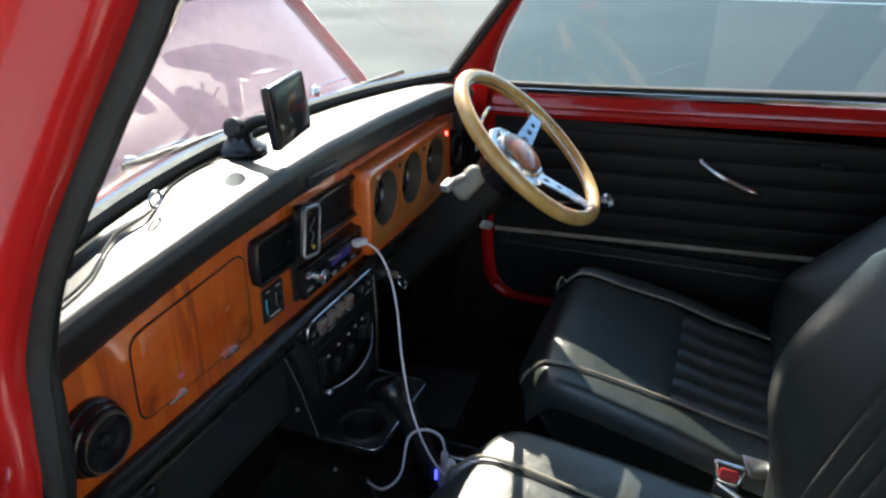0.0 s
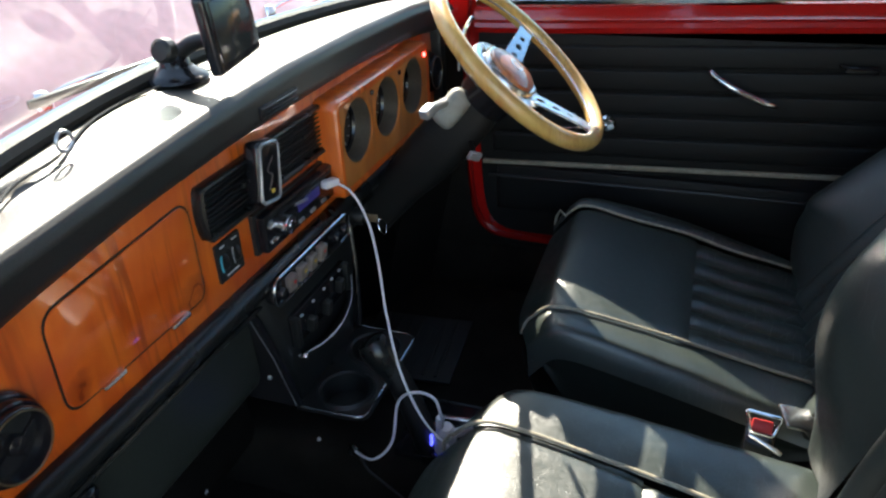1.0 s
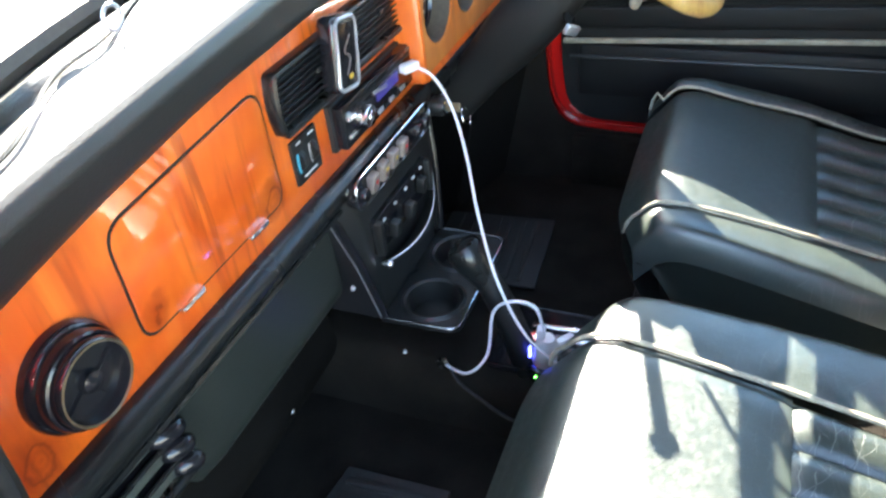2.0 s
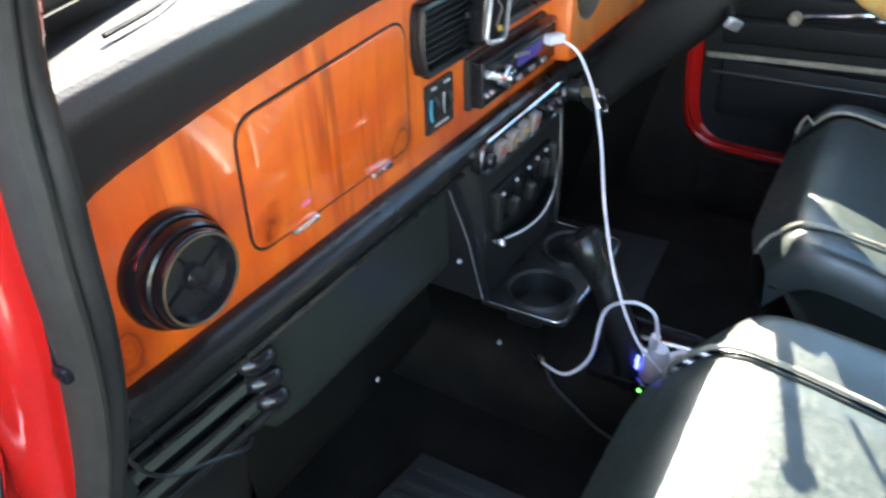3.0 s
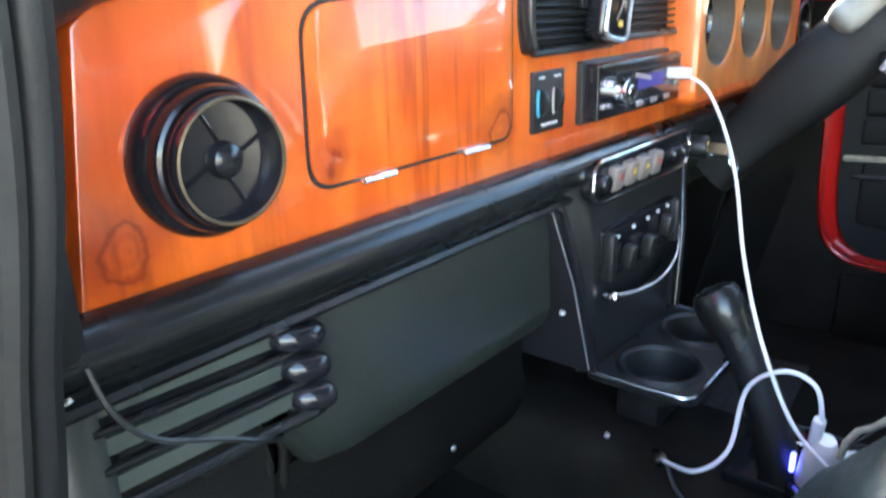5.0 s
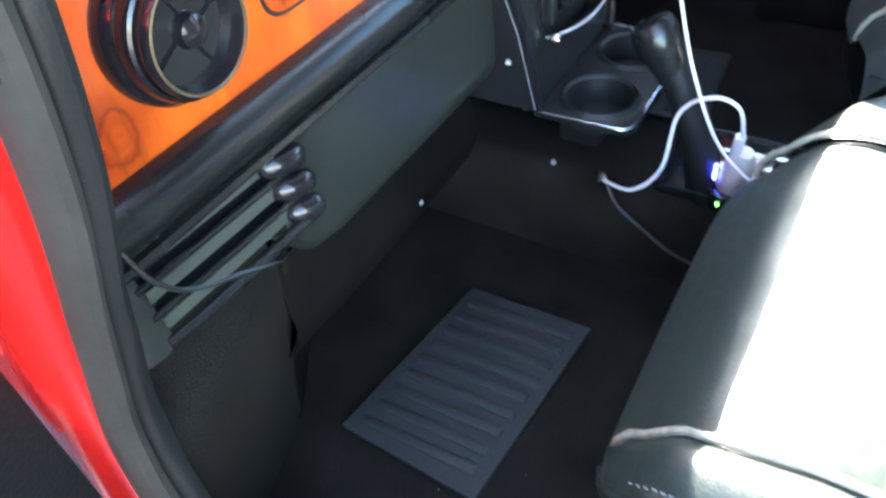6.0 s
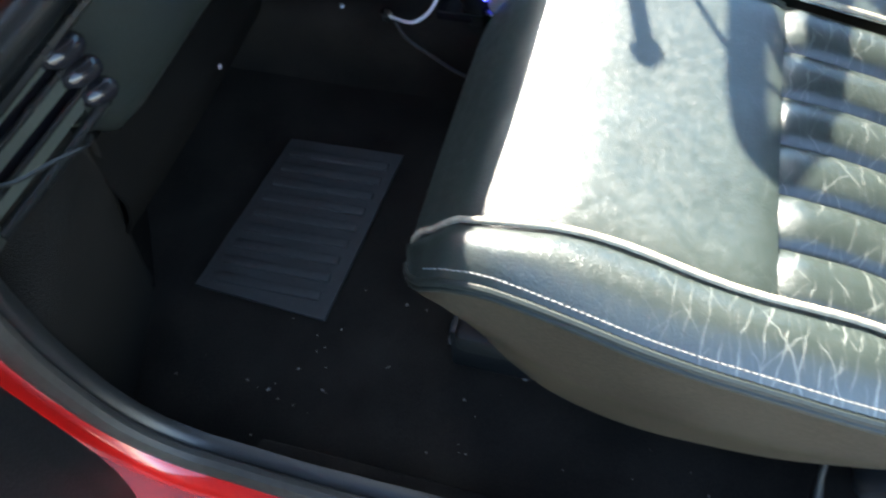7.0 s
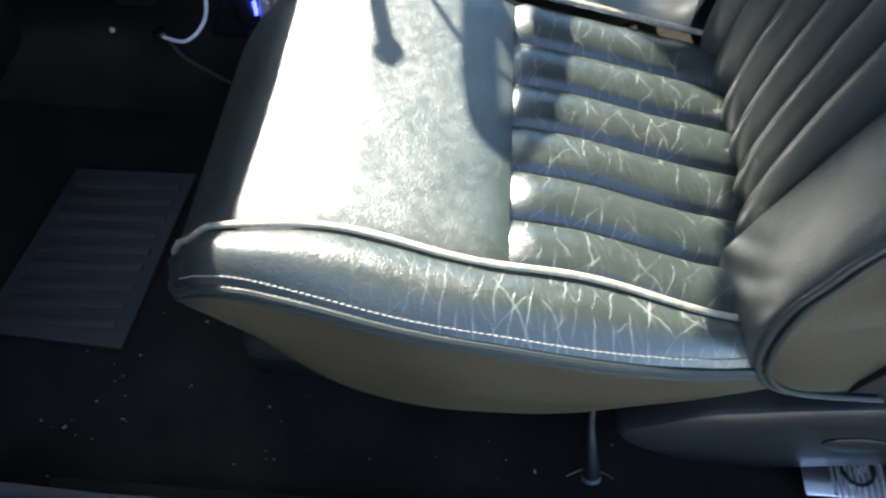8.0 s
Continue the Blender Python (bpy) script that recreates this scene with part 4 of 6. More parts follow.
part("top_band", box((0.168, 0.002, 0.004), pose(0.0, -0.0190, 0.4755), 0.0006), RAIL_BLACK, radio)
part("display", box((0.058, 0.0016, 0.0125), pose(0.016, -0.0190, 0.4575), 0.0004), DISPLAY, radio, "lit dark blue display")
part("display_wedge", box((0.034, 0.0012, 0.0040), pose(-0.004, -0.0199, 0.4625, 0, 10, 0), 0.0004), SILVER_PLASTIC, radio)
part("slot", box((0.140, 0.002, 0.0025), pose(0.012, -0.0192, 0.4695), 0.0004), SHADE_BLACK, radio)
knob = part("volume_knob", lathe([(0.0125, 0), (0.0125, 0.010), (0.0115, 0.013), (0.006, 0.0135), (0.0055, 0.0145), (0, 0.0145)], pose(-0.052, -0.018, 0.4545, 90, 0, 0), 32), CHROME, radio, "chrome volume knob")
for k in range(4):
    part("key", box((0.008, 0.003, 0.005), pose(-0.079 + 0.0095 * (k % 2), -0.0195, 0.443 + 0.020 * (k // 2), 0, 12, 0), 0.001), BRUSHED, radio)
for k in range(6):
    part("preset_key", box((0.0125, 0.003, 0.0048), pose(-0.024 + 0.0155 * k, -0.0192, 0.4385), 0.001), SILVER_PLASTIC if k % 2 else GLOSS_BLACK, radio)
for k in range(2):
    part("key", box((0.010, 0.003, 0.004), pose(0.076, -0.0195, 0.450 + 0.0075 * k), 0.001), SILVER_PLASTIC, radio)

radio.location.x -= 0.010

# dial cluster
BX0, BX1, BZ0, BZ1 = 0.080, 0.432, 0.428, 0.560
bin_ = thing("instrument_cluster", "pale veneer instrument cluster with three deep round dials", "instrument cluster", (0.25, 0, 0.43))


def surround_bm(c):
    """One bay of the proud board: a sheet of quads round its round well."""
    bm = bmesh.new()
    yf = -0.034
    cols = [BX0, 0.194, 0.3025, BX1]
    for c in (c,):
        cx, cz, r = 0.139 + 0.109 * c, 0.506, 0.0455
        x0, x1 = cols[c], cols[c + 1]
        n = 40
        ring, edge, back, tip = [], [], [], []
        for k in range(n):
            a = 2 * math.pi * k / n
            d = Vector((math.cos(a), math.sin(a)))
            ring.append(bm.verts.new((cx + r * d.x, yf, cz + r * d.y)))
            tip.append(bm.verts.new((cx + (r + 0.003) * d.x, yf - 0.0015, cz + (r + 0.003) * d.y)))
            back.append(bm.verts.new((cx + r * d.x, yf + 0.003, cz + r * d.y)))
            tx = ((x1 - cx) / d.x if d.x > 0 else (x0 - cx) / d.x) if abs(d.x) > 1e-6 else 9
            tz = ((BZ1 - cz) / d.y if d.y > 0 else (BZ0 - cz) / d.y) if abs(d.y) > 1e-6 else 9
            t = min(tx, tz)
            edge.append(bm.verts.new((cx + t * d.x, yf, cz + t * d.y)))
        for k in range(n):
            j = (k + 1) % n
            bm.faces.new((edge[k], edge[j], tip[j], tip[k]))
            bm.faces.new((tip[k], tip[j], ring[j], ring[k]))
            bm.faces.new((ring[k], ring[j], back[j], back[k]))
    return bm


for c in range(3):
    part("dial_surround", surround_bm(c), WOOD_PALE, bin_, "pale orange veneer", 30)
p_ = rect(BX0 - 0.001, BZ0 - 0.001, BX1 + 0.001, BZ1 + 0.001, 0.014, 5)
bm = bmesh.new()
cxy = Vector(((BX0 + BX1) / 2, (BZ0 + BZ1) / 2))
rings = []
for off, y in ((-0.010, -0.0338), (-0.004, -0.0362), (0.001, -0.0350), (0.004, -0.030), (0.005, 0.004)):
    ring = []
    for i in range(len(p_)):
        d = (p_[(i + 1) % len(p_)] - p_[i - 1]).normalized()
        nrm = Vector((d.y, -d.x))
        if nrm.dot(p_[i] - cxy) < 0:
            nrm = -nrm
        q = p_[i] + nrm * off
        ring.append(bm.verts.new((q.x, y, q.y)))
    rings.append(ring)
for a, b in zip(rings, rings[1:]):
    for i in range(len(a)):
        bm.faces.new((a[i], a[(i + 1) % len(a)], b[(i + 1) % len(a)], b[i]))
part("edge_moulding", bm, WOOD, bin_, "darker veneer edge moulding")
WELL = material("satin grey brown well", (0.085, 0.070, 0.055), 0.35, vary=0.25, grain=200, blotch=20, bump=0.03)
DIAL_FACE = material("dark dial face", (0.018, 0.018, 0.020), 0.5, vary=0.2)
for c in range(3):
    m = pose(0.139 + 0.109 * c, -0.003, 0.506, 90, 0, 0)
    part("dial_well", lathe([(0.0405, -0.001), (0.0425, 0.008), (0.0452, 0.0300), (0.0448, 0.0300), (0.042, 0.008), (0.040, 0.0)], m, 40, True), WELL, bin_, "grey brown dial well")
    dial = part("dial", lathe([(0.0405, -0.003), (0.0405, 0.001), (0, 0.001)], m, 40), DIAL_FACE, bin_, "dark dial with pale marks")
    part("bezel", lathe([(0.0375, 0.0), (0.0405, 0.006), (0.0385, 0.008), (0.0365, 0.004)], m, 40, True), GLOSS_BLACK, dial)
    for k in range(11):
        a = radians(-220 + 26 * k)
        part("tick", box((0.005, 0.0012, 0.0006), m @ pose(0.031 * math.cos(a), 0.031 * math.sin(a), 0.0015, 0, 0, math.degrees(a))), PRINT_WHITE, dial)
    part("needle", box((0.030, 0.0014, 0.0008), m @ pose(0, 0, 0.003, 0, 0, 215) @ pose(0.011, 0, 0)), PRINT_RED, dial)
part("warning_lamp", lathe([(0.0035, 0), (0.0035, 0.003), (0, 0.0045)], pose(0.412, -0.034, 0.545, 90, 0, 0), 14), RED_GLOW, bin_, "lit red warning lamp")
for x in (0.192, 0.299):
    part("pilot_lamp", lathe([(0.004, 0), (0.004, 0.003), (0, 0.0045)], pose(x, -0.034, 0.545, 90, 0, 0), 14), GLOSS_BLACK, bin_)

# small bright plate above the cluster's edge
# ---- centre console under the rail ----
con = thing("centre_console", "black centre console with switches under the dash", "console", (0, 0, 0.20))


def console_fn(u, v):
    x = -0.134 + 0.268 * u
    z = 0.404 - 0.215 * v
    y = -0.006 - 0.016 * math.sin(min(1, v * 2.2) * 1.57) + 0.004 * v
    k = abs(u * 2 - 1)
    x *= 1 - 0.27 * v
    return (x, y + 0.012 * max(0, k - 0.9) * 10, z)


part("front_panel", thicken(grid(console_fn, 30, 16), 0.006), SOFT_BLACK, con)
for s in (-1, 1):
    part("side_edge", tube(smooth_path([(s * 0.152, 0.000, 0.366), (s * 0.138, -0.005, 0.362), (s * 0.131, -0.008, 0.345), (s * 0.116, -0.018, 0.28), (s * 0.098, -0.024, 0.197)], 5), 0.0048, 10), GLOSS_BLACK, con, "glossy black edge")
    if s < 0:
        # Silver line stands for the highlight on the glossy black edge.
        part("edge_highlight", tube([(s * 0.139, 0.000, 0.358), (s * 0.124, -0.014, 0.29), (s * 0.104, -0.022, 0.199)], 0.0007, 8), SILVER_PLASTIC, con, "thin silver line for the edge's highlight")
    # Side panels near black: the unlit void is put into their colour.
    part("side_panel", thicken(grid(lambda u, v, s=s: (s * (0.136 - 0.036 * v), -0.004 + 0.14 * u - 0.018 * v, 0.362 - 0.168 * v), 6, 6), 0.003), SHADE_BLACK, con)

# switch panel with a bright oval rim
sw = thing("switch_panel", "row of rocker switches in a chrome oval surround", "switch panel", (0, -0.02, 0.38))
oval = rect(-0.108, 0.3615, 0.104, 0.3985, 0.0165, 6)
part("plate", slab(oval, -0.012, -0.0245, 0.002), GLOSS_BLACK, sw)
part("rim", tube([(p.x, -0.0252, p.y) for p in oval], 0.0017, 8, True), CHROME, sw, "chrome rim")
SYMBOLS = (PRINT_RED, PRINT_AMBER, PRINT_AMBER, PRINT_RED)
for k in range(4):
    r = part("rocker", box((0.0185, 0.012, 0.0225), pose(-0.070 + 0.0275 * k, -0.0265, 0.380, 10), 0.003), GREY_KEY, sw)
    part("symbol", box((0.0048, 0.0008, 0.0048), pose(-0.070 + 0.0275 * k, -0.0334, 0.3815, 10), 0.0002), SYMBOLS[k], r)
for x in (-0.096, 0.056, 0.080):
    part("round_switch", lathe([(0.0085, 0), (0.0085, 0.008), (0.007, 0.0105), (0, 0.011)], pose(x, -0.0235, 0.380, 90, 0, 0), 20), GLOSS_BLACK, sw)

sw.location.x -= 0.007

# heater levers
ht = thing("heater_control", "black heater control with three sliding levers", "heater control", (0, -0.02, 0.305))
part("plate", slab(rect(-0.078, 0.284, 0.078, 0.332, 0.004), -0.014, -0.0265, 0.0015), GLOSS_BLACK, ht)
for x in (-0.074, 0.074):
    part("end_cheek", box((0.010, 0.012, 0.046), pose(x, -0.028, 0.307), 0.003), SOFT_BLACK, ht)
for k, (x, z) in enumerate(((-0.040, 0.300), (0.004, 0.298), (0.046, 0.309))):
    part("lever", box((0.013, 0.012, 0.022), pose(x, -0.032, z, 8), 0.003), SOFT_BLACK, ht)
for x, z in ((-0.055, 0.3215), (-0.022, 0.3235), (0.010, 0.324), (0.034, 0.3255), (0.058, 0.326)):
    part("marking", box((0.006, 0.0008, 0.0035), pose(x, -0.0269, z, 0, 14, 0)), PRINT_WHITE, ht)

ht.location.x -= 0.010

# pocket with a bright curved lip
pk = thing("console_pocket", "black pocket with a thin bright curved lip", "pocket", (0, -0.025, 0.28))
LIPC = smooth_path([(-0.080, -0.026, 0.267), (-0.040, -0.040, 0.2635), (0.005, -0.045, 0.2655), (0.050, -0.040, 0.277), (0.080, -0.028, 0.300)], 6)
part("lip", tube(LIPC, lambda t: 0.0017 - 0.0008 * t, 8), SILVER_PLASTIC, pk, "thin silver lip")
part("bowl", grid(lambda u, v: Vector(LIPC[int(u * (len(LIPC) - 1))]) * (1 - v) + Vector((LIPC[int(u * (len(LIPC) - 1))].x * 0.9, -0.016, 0.262 - 0.02 * math.sin(u * 3.14))) * v, len(LIPC) - 1, 4), SOFT_BLACK, pk)
part("pull_knob", lathe([(0.0045, 0), (0.0055, 0.004), (0.0055, 0.010), (0.004, 0.013), (0, 0.0135)], pose(-0.081, -0.024, 0.268, 90, 0, 0), 16), CHROME, pk, "bright little knob")

# ignition barrel and key
ig = thing("ignition_switch", "ignition barrel with a metal key", "ignition switch", (0.12, -0.02, 0.372))
part("barrel", lathe([(0.013, 0), (0.013, 0.022), (0.011, 0.026), (0, 0.0265)], pose(0.128, -0.010, 0.374, 90, 0, 0), 24), SOFT_BLACK, ig)
part("bezel", lathe([(0.010, 0.026), (0.0115, 0.0275), (0.010, 0.029), (0.008, 0.0275)], pose(0.128, -0.010, 0.374, 90, 0, 0), 24, True), CHROME, ig)
part("key", box((0.0025, 0.022, 0.012), pose(0.128, -0.046, 0.374, 0, 20, 0), 0.001), BRONZE, ig)
part("key_ring", tube([(0.128 + 0.011 * math.cos(a), -0.064 + 0.004 * math.sin(a), 0.362 + 0.011 * math.sin(a)) for a in np.linspace(0, 6.0, 20)], 0.0009, 6), CHROME, ig)


# ---- passenger door, swung open ----
OPEN_ANGLE = 65
door = thing("passenger_door", "red car door swung open, black card with a pale trim strip", "car door", (0, 0, 0))
door.matrix_world = pose(-0.626, -0.040, 0, 0, 0, -90 - OPEN_ANGLE)
# local x runs from the hinge to the latch, local y out of the card's face is plus


def door_shape(inset, z0=0.0):
    return round_corners([(0.0 + inset * 0.3, 0.62), (0.004 + inset * 0.3, z0 + 0.10 + inset), (0.06, z0 + inset), (0.86 - inset, z0 + inset), (0.93 - inset, 0.2), (0.95 - inset, 0.62)], [0, 0.06, 0.06, 0.05, 0.05, 0], 4)


part("door_shell", slab(door_shape(0.03), -0.055, -0.006, 0.006), RED, door, "red painted door shell")
part("door_card", slab(door_shape(0.0), -0.012, 0.004, 0.004), VINYL, door, "black vinyl door card")
part("trim_strip", box((0.80, 0.004, 0.008), pose(0.43, 0.006, 0.298), 0.002), PIPING, door, "pale trim strip")
part("card_fold", tube([(0.04, 0.004, 0.353), (0.90, 0.004, 0.353)], 0.003, 6), SOFT_BLACK, door)
part("card_fold", tube([(0.04, 0.004, 0.44), (0.90, 0.004, 0.44)], 0.003, 6), SOFT_BLACK, door)
part("door_cap", box((0.95, 0.05, 0.05), pose(0.475, -0.028, 0.60), 0.010), RED, door)
loop = [(0.045 + 0.030 * math.cos(a), 0.030 + 0.004 * math.sin(a), 0.500 + 0.043 * math.sin(a)) for a in np.linspace(0, 2 * math.pi, 32, endpoint=False)]
hook = part("pull_loop", tube(loop, 0.0055, 10, True), CHROME, door, "bright chrome loop handle")
part("loop_stem", tube([(0.045, 0.004, 0.545), (0.045, 0.028, 0.543)], 0.006, 8), CHROME, hook)
FRAME = [(0.01, -0.03, 0.62), (0.12, -0.03, 0.82), (0.27, -0.03, 1.06), (0.40, -0.03, 1.10), (0.85, -0.03, 1.09), (0.93, -0.03, 0.95), (0.945, -0.03, 0.62)]
part("window_frame", tube(smooth_path(FRAME, 5), 0.014, 8), RED, door, "red painted window frame")
bm = bmesh.new()
vs = [bm.verts.new(p) for p in smooth_path(FRAME, 3)]
bm.faces.new(vs)
g = part("window", bm, SIDE_GLASS, door, "clear side window")
face_inward(g, (0, 1, 0))
g.visible_shadow = False

# ---- driver's door, shut ----
dd = thing("driver_door", "shut car door with a ribbed black card, red capping and chrome pull", "car door", (0.60, -0.5, 0.05))


def belt(y):
    """Height of the window line, which rises a little to the rear."""
    return 0.594 + 0.035 * min(0.75, max(0, -0.13 - y))


def side_curve(inset):
    pts = [p for p in FAR_CURVE if p.z < 0.600]
    c = Vector((0, -0.52, 0.34))
    return [(p + (c - p).normalized() * inset) for p in pts]


def door_sheet(inset, x, y_top):
    """A flat panel that fills the opening below the window."""
    bm = bmesh.new()
    pts = side_curve(inset)
    top = [Vector((0, pts[-1].y, y_top)), Vector((0, pts[0].y, y_top))]
    a = [bm.verts.new((x, p.y, p.z)) for p in pts + top]
    b = [bm.verts.new((x + 0.02, p.y, p.z)) for p in pts + top]
    bm.faces.new(a)
    bm.faces.new(b[::-1])
    for i in range(len(a)):
        j = (i + 1) % len(a)
        bm.faces.new((a[i], a[j], b[j], b[i]))
    bmesh.ops.triangulate(bm, faces=[f for f in bm.faces if len(f.verts) > 4])
    return bm


part("door_shell", door_sheet(-0.022, 0.616, 0.60), RED, dd, "red painted door shell")
part("door_card", door_sheet(0.022, 0.598, 0.545), VINYL, dd, "ribbed black vinyl door card")
# pleats across the card
for k, z in enumerate((0.515, 0.472, 0.429, 0.386, 0.343)):
    part("pleat", box((0.012, 0.86, 0.040), pose(0.598, -0.535, z, -2.0), 0.0055, 3), VINYL, dd)
part("trim_strip", box((0.008, 0.90, 0.009), pose(0.590, -0.535, 0.3055, -2.4), 0.002), PIPING, dd, "pale trim strip")
part("door_pocket", box((0.02, 0.84, 0.10), pose(0.592, -0.535, 0.235), 0.008), VINYL, dd)
part("pocket_lip", tube([(0.580, -0.10, 0.262), (0.576, -0.5, 0.266), (0.580, -0.95, 0.262)], 0.004, 8), SOFT_BLACK, dd)
part("capping", sweep([(0.0, 0.0), (-0.012, 0.004), (-0.016, 0.014), (-0.013, 0.022), (-0.0165, 0.028), (-0.014, 0.040), (-0.004, 0.049), (0.02, 0.050), (0.02, 0.0)],
                      [Vector((0.610, y, belt(y) - 0.056)) for y in np.linspace(-0.07, -1.035, 8)], lambda i: (Vector((1, 0, 0)), Vector((0, 0, 1))), False, True), RED, dd, "glossy red capping")
part("belt_strip", sweep([(0.0, 0.0), (-0.006, 0.002), (-0.007, 0.010), (0.0, 0.013), (0.006, 0.012), (0.006, 0.0)],
                         [Vector((0.616, y, belt(y) - 0.0055)) for y in np.linspace(-0.07, -1.035, 6)], lambda i: (Vector((1, 0, 0)), Vector((0, 0, 1))), False, True), CHROME, dd, "bright window strip")
part("belt_seal", tube([(0.622, y, belt(y) + 0.010) for y in np.linspace(-0.07, -1.035, 6)], 0.006, 8), RUBBER, dd)
PULL = smooth_path([(0.594, -0.500, 0.497), (0.574, -0.504, 0.492), (0.566, -0.530, 0.476), (0.566, -0.570, 0.457), (0.572, -0.608, 0.442), (0.592, -0.618, 0.437)], 6)
part("pull_handle", tube(PULL, lambda t: 0.0045 + 0.002 * math.sin(math.pi * t), 10), CHROME, dd, "curved chrome pull handle")
win = part("winder", lathe([(0.016, 0), (0.016, 0.008), (0.012, 0.012), (0, 0.013)], pose(0.592, -0.33, 0.385, 0, -90, 0), 24), CHROME, dd, "chrome window winder")
part("arm", tube([(0.578, -0.33, 0.385), (0.570, -0.27, 0.378), (0.568, -0.22, 0.372)], 0.005, 8), CHROME, win)
part("grip", lathe([(0.008, 0), (0.010, 0.006), (0.010, 0.020), (0.007, 0.026), (0, 0.027)], pose(0.568, -0.215, 0.372, 0, -90, 0), 16), PIPING, win)
part("latch_plate", box((0.006, 0.05, 0.014), pose(0.592, -0.735, 0.505), 0.002), GLOSS_BLACK, dd)
part("latch_lever", tube([(0.588, -0.70, 0.512), (0.578, -0.715, 0.512), (0.576, -0.76, 0.510)], 0.003, 8), GLOSS_BLACK, dd)
bm = bmesh.new()
tops = [p for p in FAR_CURVE if p.z >= 0.60]
ring = sorted(tops, key=lambda p: math.atan2(p.z - 0.70, p.y + 0.55))
vs = [bm.verts.new((0.622 - LEAN * max(0.0, (p.z - 0.62) / 0.5) ** 1.2, p.y, p.z)) for p in ring]
bm.faces.new(vs)
g = part("window", bm, SIDE_GLASS, dd, "tinted shut side window")
face_inward(g, (-1, 0, 0))
g.visible_shadow = False


# ---- seats ----
def seat(s, name, label, back, recline, sink=0.0, lean=0.0):
    """A bucket seat with a plain front pad, six flutes, piped bolsters and a fluted back. s: -1 or 1, its side of the car."""
    st = thing(name, label, "car seat", (s * 0.26, -0.45, 0.0), "front seats")
    dy = back

    def P(a, y, z):
        """A place on the seat; sink tips the cushion down to the rear, lean up to the door."""
        dip = sink * max(0.0, min(0.40, -0.27 - y)) * min(1.0, max(0.0, z / 0.25))
        return Vector((s * a, y + dy, z - dip + lean * (a - 0.14) * min(1.0, max(0.0, z / 0.25))))

    def fall(y):
        return glide(-y, [(0.215, -0.095), (0.226, -0.060), (0.235, -0.034), (0.250, -0.012), (0.272, 0.0), (0.33, 0.003), (0.48, -0.008), (0.68, -0.034), (0.75, -0.045)])

    def a_in(y):
        return 0.135 + 0.045 * min(1, max(0, (-0.30 - y) / 0.37))

    def a_out(y):
        return 0.437 + 0.105 * max(0, -0.33 - y) + 0.003 * math.sin(y * 38) * (1 if y < -0.27 else 0.3)

    def a_edge(y):
        t = min(1, max(0, (-0.2285 - y) / 0.055))
        full = 0.481 + glide(-y, [(0.20, 0.0), (0.28, 0.0), (0.42, 0.026), (0.54, 0.032), (0.62, 0.028), (0.70, 0.012)])
        return a_out(y) + 0.004 + (full - a_out(y) - 0.004) * math.sqrt(1 - (1 - t) ** 2)

    edge = 0.045 if s < 0 else 0.078

    def top(a, y):
        """Height of the cushion."""
        lo, hi = a_in(y), a_out(y)
        if a < lo:
            t = (lo - a) / (lo - edge)
            z = 0.264 + 0.004 * math.sin(math.pi * t) - 0.60 * max(0, t - 0.74) ** 2
        elif a > hi:
            t = (a - hi) / (a_edge(y) - hi)
            z = 0.264 + 0.008 * math.sin(math.pi * t) - 0.009 * t ** 3
        else:
            t = (a - lo) / (hi - lo)
            z = 0.264 - 0.010 * math.sin(math.pi * t) ** 0.6
        return z + fall(y)

    def corner(a, y=-0.23):
        """How far the inner front corner is rounded off, seen from above."""
        return 0.055 * min(1, max(0, (0.21 - a) / 0.165)) ** 2 * min(1, max(0, 1 - (-0.23 - y) / 0.25))

    # front pad
    def pad(u, v):
        y = -0.221 - 0.259 * u
        lo, hi = a_in(y), a_out(y)
        a = lo + (hi - lo) * v
        e = min(v, 1 - v) * (hi - lo)
        puff = 0.007 * (1 - math.exp(-e / 0.012)) - 0.006 + 0.004 * (1 - math.exp(-(1 - u) * 0.259 / 0.012))
        front = 0.003 * math.sin(math.pi * v) - 0.006
        return P(a, y + (front if u < 0.3 else front * max(0, 1 - (u - 0.3) * 3)) - corner(a, y), top(a, y) + puff + 0.0007 * noise.noise((a * 22, y * 22, s)))
    part("cushion_pad", grid(pad, 44, 40), LEATHER, st, "smooth dark leather front pad", 80)

    # flutes
    n = 6
    for k in range(n):
        def flute(u, v, k=k):
            y = -0.478 - 0.222 * u
            lo, hi = a_in(y) + 0.004, a_out(y) - 0.003
            w = (hi - lo) / n
            a = lo + w * (k + v)
            return P(a, y - 0.002 * math.sin(v * 3.14), top(a, y) - 0.006 + 0.0105 * math.sin(math.pi * v) ** 0.5 * (1 - 0.5 * math.exp(-u * 0.222 / 0.004)) + 0.0012 * noise.noise((a * 40, y * 40, k)))
        part("flute", grid(flute, 20, 10), LEATHER_CRACKED, st, "", 80)

    # bolsters
    def outer(u, v):
        y = -0.229 - 0.461 * u ** 1.7
        a = a_out(y) + (a_edge(y) - a_out(y)) * v
        return P(a, y, top(a, y) + 0.0012 * noise.noise((a * 30, y * 30, 5)))
    part("outer_bolster", grid(outer, 50, 10), LEATHER_CREASED, st, "creased dark leather side bolster", 80)

    def inner(u, v):
        y = -0.230 - 0.46 * u
        a = a_in(y) + (edge - a_in(y)) * v
        return P(a, y - corner(a, y), top(a, y) + 0.001 * noise.noise((a * 30, y * 30, 7)))
    part("inner_bolster", grid(inner, 46, 14), LEATHER, st, "", 80)

